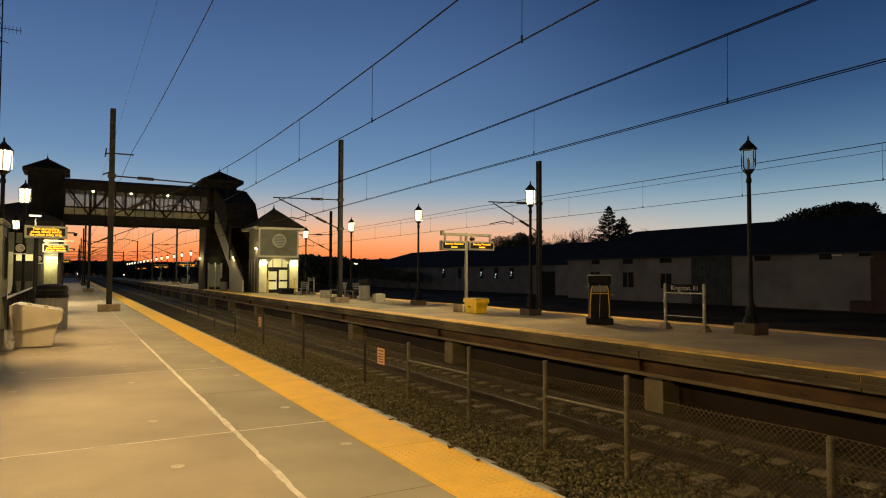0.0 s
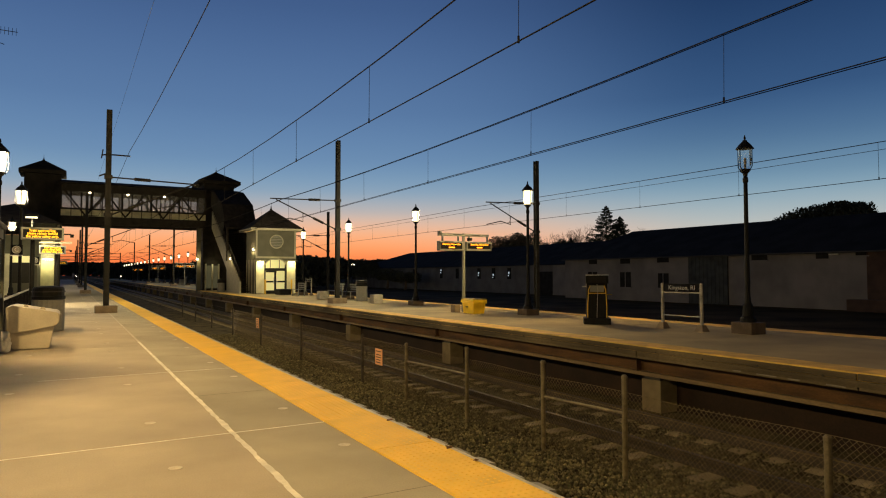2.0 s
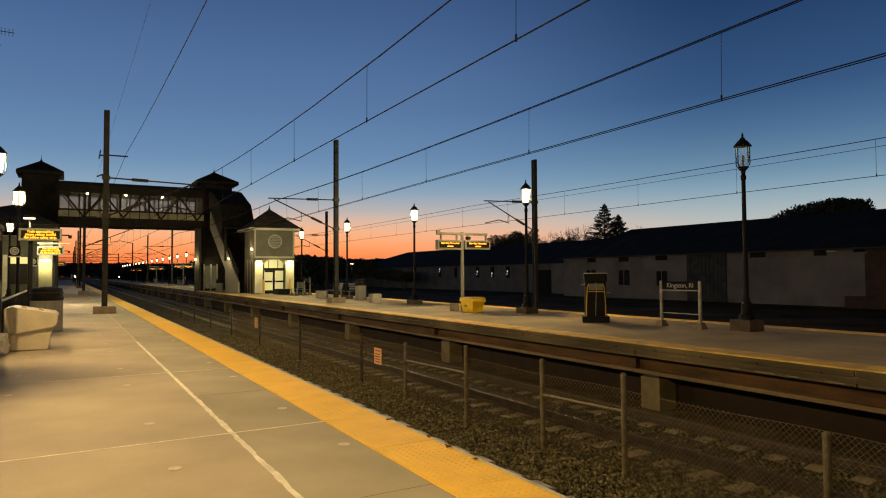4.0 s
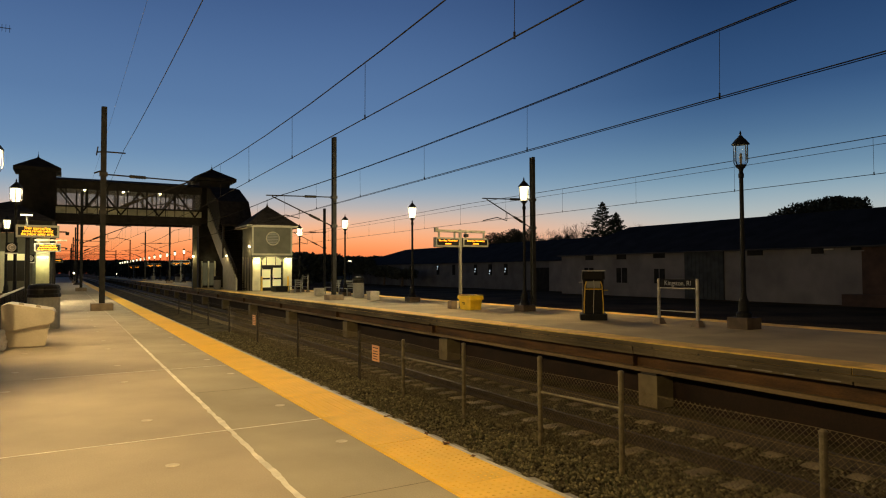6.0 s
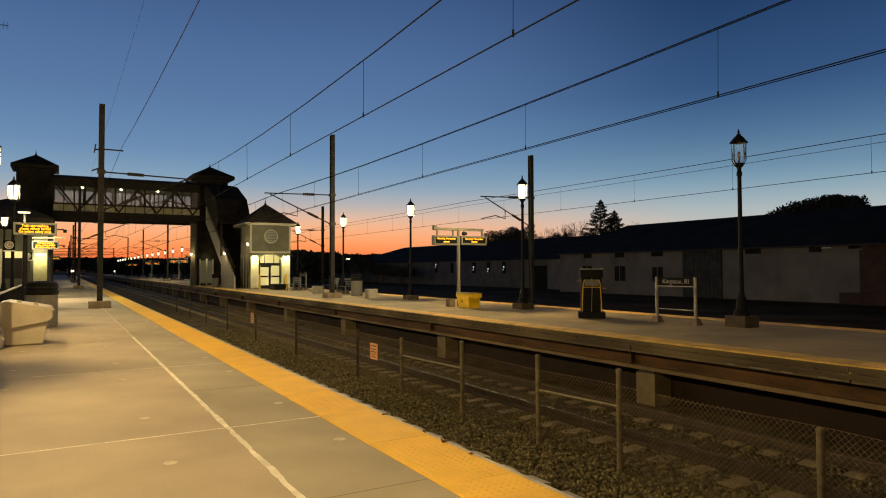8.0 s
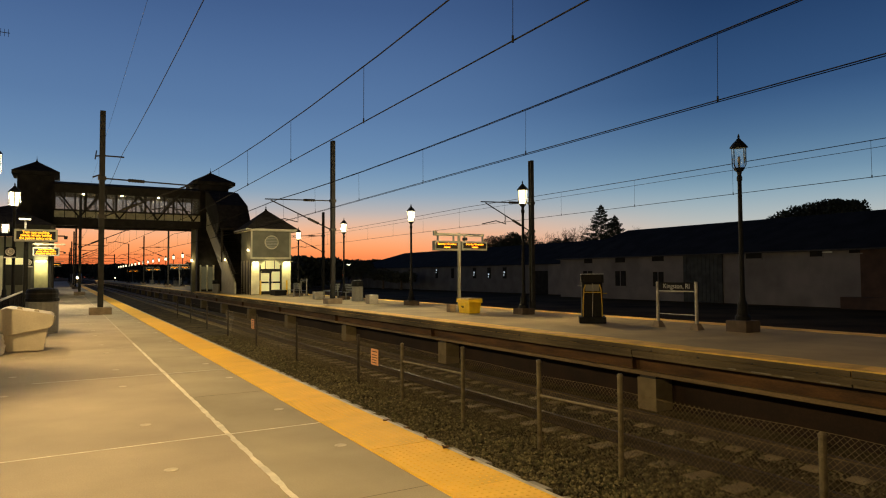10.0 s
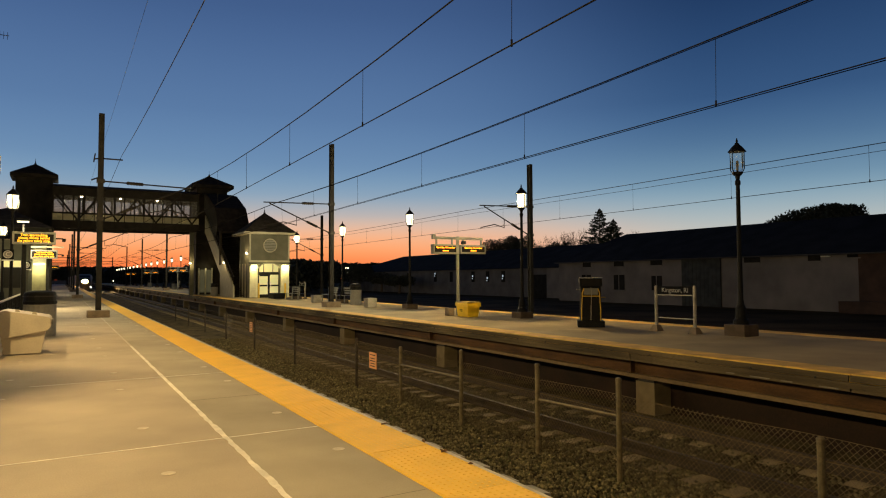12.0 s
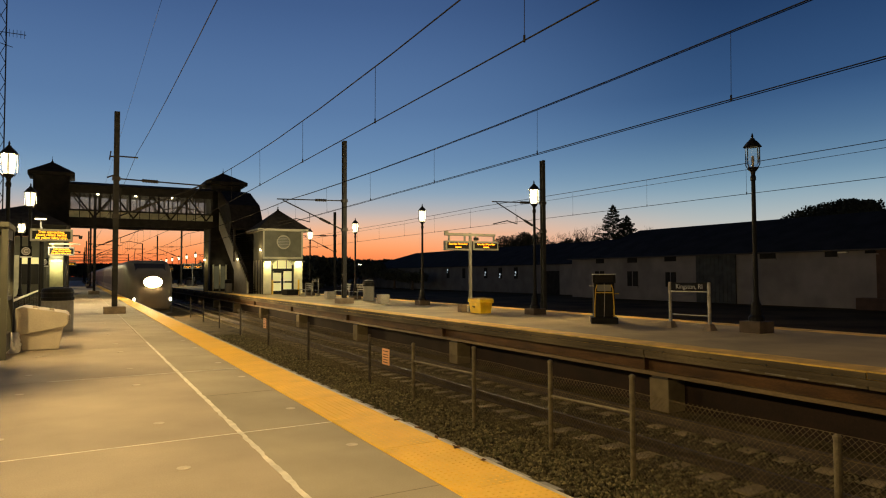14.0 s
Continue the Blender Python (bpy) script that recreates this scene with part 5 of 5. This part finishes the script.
part("eave_gutter", Kit().box(52.30, 52.44, -30.0, 62.0, 3.12, 3.24), DARK_STEEL, ware)
shed = gable_house("long_shed", "distant long dark shed with a low roof", 58.0, 72.0, 62.6, 142.0, 2.75, 6.15, SHED_WALL, hip=14.0)
part("shed_door", Kit().box(57.93, 57.996, 70.5, 73.3, -1.42, 1.84), SHADE_GLASS, shed)
part("pale_bay", Kit().box(57.95, 57.996, 62.7, 70.4, -1.42, 2.74), WHITE_WALL, shed, "pale end bay")
for y, z in ((101.5, 2.2), (89.1, 1.7), (84.9, 1.4), (80.7, 1.7), (96.0, 1.9), (112.0, 2.0)):
    o = part("narrow_window", Kit().box(57.94, 57.996, y - 0.45, y + 0.45, 0.75, 2.45), SHADE_GLASS, shed)
    if y not in (96.0, 112.0):
        part("wall_lamp", Kit().box(57.80, 57.93, y - 0.10, y + 0.02, z - 0.14, z + 0.14).box(57.82, 57.93, y + 0.05, y + 0.12, z - 0.5, z - 0.34), COLD_LAMP, o, "small cold lamp in a window")
yard = thing("yard_lamp", "distant yard lamp with two bright heads", "street lamp", at=pose(60.0, 148.5, -1.4))
part("pole", Kit().lathe(0, 0, [(0.1, 0), (0.07, 5.2)], 8), DARK_STEEL, yard)
part("lamp_head", Kit().box(-0.35, 0.35, -0.15, 0.15, 5.2, 5.45), FAR_LAMP, yard)
part("lamp_head", Kit().box(0.5, 1.1, -0.15, 0.15, 4.0, 4.25).box(0.05, 0.5, -0.03, 0.03, 4.1, 4.16), FAR_LAMP, yard)

far_lamp = thing("yard_lamp", "small bright lamp on a post beyond the platforms", "street lamp", at=pose(18.4, 300.0, -1.4))
part("pole", Kit().lathe(0, 0, [(0.09, 0), (0.06, 2.0)], 8), DARK_STEEL, far_lamp)
part("lamp_head", Kit().lathe(0, 0, [(0.10, 2.0), (0.22, 2.1), (0.22, 2.4), (0.08, 2.5)], 10), FAR_LAMP, far_lamp)


# ---- trees and woods ----
def clumps(kit, rng, centre, radii, n, size, shape=None):
    for _ in range(n):
        while True:
            p = Vector((rng.uniform(-1, 1), rng.uniform(-1, 1), rng.uniform(-1, 1)))
            if p.length < 1 and rng.random() < 0.35 + p.length:
                break
        q = Vector(centre) + Vector((p.x * radii[0], p.y * radii[1], p.z * radii[2]))
        leaf(kit, rng, q, size)


def leaf(kit, rng, q, size):
    a = Vector((rng.gauss(0, 1), rng.gauss(0, 1), rng.gauss(0, 1))).normalized()
    b = a.orthogonal().normalized()
    c = a.cross(b)
    s = size * rng.uniform(0.6, 1.4)
    kit.add([q + b * s, q + c * s * 0.7, q - b * s, q - c * s * 0.7], [(0, 1, 2, 3)])


def conifer(x, y, h, r, seed):
    rng = random.Random(seed)
    t = thing("conifer_tree", "dark conifer with drooping uneven boughs beyond the sheds", "tree", at=pose(x, y, -1.4))
    part("trunk", Kit().lathe(0, 0, [(0.28, -0.1), (0.2, h * 0.5), (0.03, h)], 8), BARK, t)
    crown, boughs = Kit(), Kit()
    for i in range(190):
        u = (i + 0.5) / 190
        z = h * (0.16 + 0.84 * u)
        a = i * 2.4 + rng.uniform(-0.4, 0.4)
        reach = r * (1 - u) ** 0.8 * rng.uniform(0.62, 1.12) + 0.12
        lift = rng.uniform(0.15, 0.55)
        tip = Vector((reach * math.cos(a), reach * math.sin(a), z + reach * lift - 0.25))
        boughs.tube([(0, 0, z), tip], [0.035, 0.008], 4)
        for k in range(int(16 + 44 * reach)):
            d = rng.uniform(0.2, 1.0) ** 0.8
            side = rng.gauss(0, 0.28) * (1.15 - d) * reach ** 0.6
            p = Vector((0, 0, z)).lerp(tip, d) + Vector((-math.sin(a) * side, math.cos(a) * side, -0.35 * abs(side) - 0.18 * rng.random()))
            leaf(crown, rng, p, 0.085)
    part("boughs", boughs, BARK, t)
    part("crown", crown, CONIFER, t)
    return t


def bare_tree(x, y, h, seed, label="leafless tree with fine spreading twigs"):
    rng = random.Random(seed)
    t = thing("bare_tree", label, "tree", "bare trees", at=pose(x, y, -1.4))
    trunk, twigs = Kit(), Kit()
    trunk.tube([(0, 0, -0.1), (0.1, 0, h * 0.25), (0.0, 0.1, h * 0.45)], [0.22, 0.17, 0.12], 7)

    def grow(p, d, length, r, depth):
        q = p + d * length
        twigs.tube([p, q], [r, r * 0.6], 4)
        if depth:
            for _ in range(3):
                e = (d + Vector((rng.gauss(0, 0.5), rng.gauss(0, 0.5), rng.gauss(0.12, 0.3)))).normalized()
                grow(p.lerp(q, rng.uniform(0.55, 1.0)), e, length * rng.uniform(0.55, 0.8), r * 0.55, depth - 1)

    for k in range(6):
        a = k * 1.05 + rng.random()
        grow(Vector((0, 0, h * rng.uniform(0.22, 0.45))), Vector((math.cos(a) * 0.7, math.sin(a) * 0.7, 0.9)).normalized(), h * 0.22, 0.12, 4)
    part("trunk", trunk, BARK, t)
    part("branches", twigs, BARK, t)
    return t


def leafy_tree(x, y, h, r, seed, n=8400, size=0.17):
    rng = random.Random(seed)
    t = thing("leafy_tree", "dark rounded tree against the evening sky", "tree", "dark trees", at=pose(x, y, -1.4))
    part("trunk", Kit().tube([(0, 0, -0.1), (0.1, 0, h * 0.3), (0, 0, h * 0.6)], [0.3, 0.22, 0.1], 7), BARK, t)
    crown = Kit()
    for k in range(7):
        a = k * 2.4
        c = (r * 0.5 * math.cos(a), r * 0.5 * math.sin(a), h * rng.uniform(0.5, 0.82))
        clumps(crown, rng, c, (r * 0.55, r * 0.55, h * 0.2), n // 7, size)
    part("crown", crown, FOLIAGE, t)
    return t


conifer(80.0, 82.8, 14.75, 5.6, 3)
conifer(81.0, 80.6, 12.8, 5.2, 8)
for i, (x, y, h) in enumerate(((90, 110, 12.6), (90, 106, 14.2), (91, 103.0, 14.6), (90, 98.5, 14.2), (92, 95.5, 13.0), (92, 87.2, 13.4))):
    bare_tree(x, y, h, 20 + i)
for i, (x, y, h, r) in enumerate(((90, 127, 13.8, 5.2), (92, 121, 12.4, 4.0), (90, 109.6, 10.6, 2.8), (90, 105.0, 10.2, 2.6), (90, 262, 10.5, 6.5), (92, 252, 9.4, 5), (93, 235, 8.5, 5))):
    leafy_tree(x, y, h, r, 40 + i)

for i, (x, y, h) in enumerate(((54.5, 128, 5.6), (55, 118, 4.4), (54, 108, 3.8))):
    leafy_tree(x, y, h, 3.0, 70 + i, 2400, 0.17)


def woods(name, label, path, depth, n, size, seed, floor=-1.4):
    """A belt of trees seen from afar; path holds (x, y, top)."""
    rng = random.Random(seed)
    kit = Kit()
    for _ in range(n):
        u = rng.random() * (len(path) - 1)
        i = int(u)
        a, b = Vector(path[i]), Vector(path[i + 1])
        p = a.lerp(b, u - i)
        top = p.z * (0.86 + 0.14 * noise.noise((p.x * 0.12, p.y * 0.12, seed))) + 0.075 * p.z * noise.noise((p.x * 0.45, p.y * 0.45, seed + 3))
        z = floor + (top - floor) * rng.random() ** 0.55
        leaf(kit, rng, Vector((p.x + rng.uniform(-depth, depth), p.y + rng.uniform(-depth, depth), z)), size)
    return solid(name, kit, FOLIAGE, label, "woods", "stuff")


woods("hill_woods", "dark wooded rise behind the warehouse", [(140, 96, 13.6), (140, 92.5, 15.2), (140, 86.5, 16.6), (140, 79.5, 18.0), (140, 75.5, 17.7), (140, 72.5, 18.4), (140, 70.8, 15.0), (140, 60, 13.5), (140, 0, 13)], 2, 52000, 0.28, 5)
woods("far_woods", "dark band of distant trees along the horizon", [(-260, 480, 9), (-60, 500, 9.5), (-24, 505, 9.2)], 12, 10000, 1.7, 9)
woods("far_woods", "dark band of distant trees beyond the island platform", [(26, 505, 9.0), (65, 480, 9.5), (120, 420, 11), (200, 380, 12), (330, 300, 10)], 12, 18000, 1.7, 10)
woods("horizon_woods", "dark trees where the tracks vanish", [(-130, 1650, 31), (-40, 1660, 30), (60, 1660, 30), (140, 1650, 31)], 14, 6000, 5.0, 11)
woods("lineside_woods", "dark trees beside the far end of the island platform", [(42, 260, 7), (40, 200, 7.5), (42, 165, 7.0), (46, 140, 6.0), (55, 150, 6)], 4, 6000, 0.6, 12)

# radio mast behind the station
m = thing("lattice_mast", "thin lattice radio mast with a small aerial", "radio mast", at=pose(-5.6, 60.0, 0))
legs = [(0.45 * math.cos(a), 0.45 * math.sin(a)) for a in (0.2, 2.3, 4.4)]
for x, y in legs:
    part("leg", Kit().tube([(x, y, 0), (x, y, 33)], 0.05, 5), DARK_STEEL, m)
for i in range(22):
    for k in range(3):
        p, q = legs[k], legs[(k + 1) % 3]
        part("lacing", Kit().tube([(*p, i * 1.5), (*q, i * 1.5 + 1.5)], 0.025, 4), DARK_STEEL, m)
part("aerial_boom", Kit().tube([(-0.3, 0, 20.4), (1.75, 0, 20.4)], 0.03, 5).tube([(-0.3, 0, 19.6), (0.9, 0, 19.3)], 0.03, 5), DARK_STEEL, m)
for i in range(6):
    part("aerial_element", Kit().tube([(0.4 + i * 0.25, 0, 20.1), (0.4 + i * 0.25, 0, 20.7)], 0.015, 4), DARK_STEEL, m)

# ---- express train on the near track ----
def loft(sections):
    """Skin over rings of equal count, capped at both ends."""
    n = len(sections[0])
    v = [p for s in sections for p in s]
    f = [(j * n + i, j * n + (i + 1) % n, (j + 1) * n + (i + 1) % n, (j + 1) * n + i) for j in range(len(sections) - 1) for i in range(n)]
    f += [tuple(range(n - 1, -1, -1)), tuple((len(sections) - 1) * n + i for i in range(n))]
    return Kit().add(v, f)


def ring(y, w, z0, z1, r):
    """Rounded cross-section of a car: half width w, from z0 to z1, top corners of radius r."""
    pts = [(-w * 0.94, y, z0), (w * 0.94, y, z0), (w, y, z0 + 0.4)]
    pts += [(w - r + r * math.cos(a), y, z1 - r + r * math.sin(a)) for a in [math.pi / 2 * i / 5 for i in range(6)]]
    pts += [(-w + r - r * math.sin(a), y, z1 - r + r * math.cos(a)) for a in [math.pi / 2 * i / 5 for i in range(6)]]
    pts += [(-w, y, z0 + 0.4)]
    return pts


def train():
    t = thing("train", "silver high-speed train with glaring headlights", "train", at=pose(4.42, 47.5, 0))
    z = RAIL_TOP - 0.15
    # y = 0 at the nose, cars reach to +y
    prof = [(0.0, 0.75, 0.55, 1.75, 0.3), (0.25, 1.05, 0.40, 2.3, 0.45), (0.8, 1.25, 0.32, 2.70, 0.55), (1.8, 1.40, 0.30, 3.1, 0.6), (3.2, 1.50, 0.30, 3.62, 0.6),
            (4.6, 1.54, 0.30, 3.82, 0.55), (20.6, 1.54, 0.30, 3.82, 0.55)]
    part("power_car_body", loft([ring(y, w, z + a, z + b, r) for y, w, a, b, r in prof]), TRAIN_BODY, t, smooth=True)
    part("windscreen", loft([[(-0.95, 1.25, z + 2.83), (0.95, 1.25, z + 2.83), (1.0, 2.9, z + 3.57), (-1.0, 2.9, z + 3.57)], [(-0.9, 1.25, z + 2.60), (0.9, 1.25, z + 2.60), (0.95, 2.9, z + 3.4), (-0.95, 2.9, z + 3.4)]]), TRAIN_GLASS, t)
    part("skirt", Kit().box(-1.3, 1.3, 0.9, 20.4, z + 0.12, z + 0.5), TRAIN_DARK, t)
    oval = [(math.cos(a), math.sin(a)) for a in [math.pi * 2 * i / 28 for i in range(28)]]
    # housing and lens are oversized, shaped to the spread of the headlight's glare
    part("headlight_housing", loft([[(c * 0.62, y, z + 2.27 + s * 0.40) for c, s in oval] for y in (0.06, 1.2)]), TRAIN_DARK, t)
    part("headlight", loft([[(c * k * 0.56, y, z + 2.27 + s * k * 0.35) for c, s in oval] for y, k in ((0.02, 0.7), (0.035, 0.92), (0.055, 1.0))]), HEADLIGHT, t, "warm headlight with its glare built into an oversized lens")
    for x in (-1.08, 1.08):
        h = part("ditch_light", Kit().lathe(0, 0, [(0.10, -0.004), (0.11, 0.004)], 12), DITCH, t, "small white ditch light")
        h.matrix_basis = pose(x, 0.35, z + 1.10, 90, 0, 0)
        part("ditch_housing", Kit().box(x - 0.14, x + 0.14, 0.36, 0.9, z + 0.96, z + 1.24), TRAIN_DARK, t)
    part("pantograph", Kit().tube([(-0.1, 16, z + 3.82), (0, 17.2, z + 4.5), (0, 16.2, z + 5.08)], 0.03, 5).tube([(-0.8, 16.2, z + 5.1), (0.8, 16.2, z + 5.1)], 0.03, 5), DARK_STEEL, t)
    for c in range(7):
        y0 = 21.4 + c * 26.8
        y1 = y0 + 26.0
        car = part("coach", loft([ring(y, 1.54, z + 0.3, z + 3.9, 0.6) for y in (y0, y1)]), TRAIN_BODY, t, smooth=False)
        for s in (-1, 1):
            part("window_band", Kit().box(s * 1.545 - 0.01, s * 1.545 + 0.01, y0 + 1.6, y1 - 1.6, z + 1.9, z + 2.65), TRAIN_GLASS, car)
            part("stripe", Kit().box(s * 1.545 - 0.008, s * 1.545 + 0.008, y0 + 0.2, y1 - 0.2, z + 1.3, z + 1.5), TRAIN_DARK, car)
        part("gangway", Kit().box(-1.1, 1.1, y0 - 0.82, y0 - 0.01, z + 0.5, z + 3.5), TRAIN_DARK, car)
        for yb in (y0 + 3.5, y1 - 3.5):
            part("bogie", Kit().box(-1.1, 1.1, yb - 1.6, yb + 1.6, z + 0.02, z + 0.6), TRAIN_DARK, car)
    for yb in (3.6, 17.0):
        part("bogie", Kit().box(-1.1, 1.1, yb - 1.6, yb + 1.6, z + 0.02, z + 0.6), TRAIN_DARK, t)
    return t


express = train()


def motions():
    # the nose's place along the track
    places = [(0.0, 760), (0.1, 755), (1.0, 712), (2.0, 663), (3.0, 614), (4.0, 564), (5.0, 514), (6.0, 465), (7.0, 426), (8.0, 378), (9.0, 325), (10.0, 270), (10.5, 242),
              (11.0, 215), (11.5, 188), (12.0, 160.5), (12.5, 133), (13.0, 106), (13.4, 83), (13.7, 65.2), (14.0, 47.9)]
    walk(express, [(s, pose(4.42, y, 0)) for s, y in places])


motions()
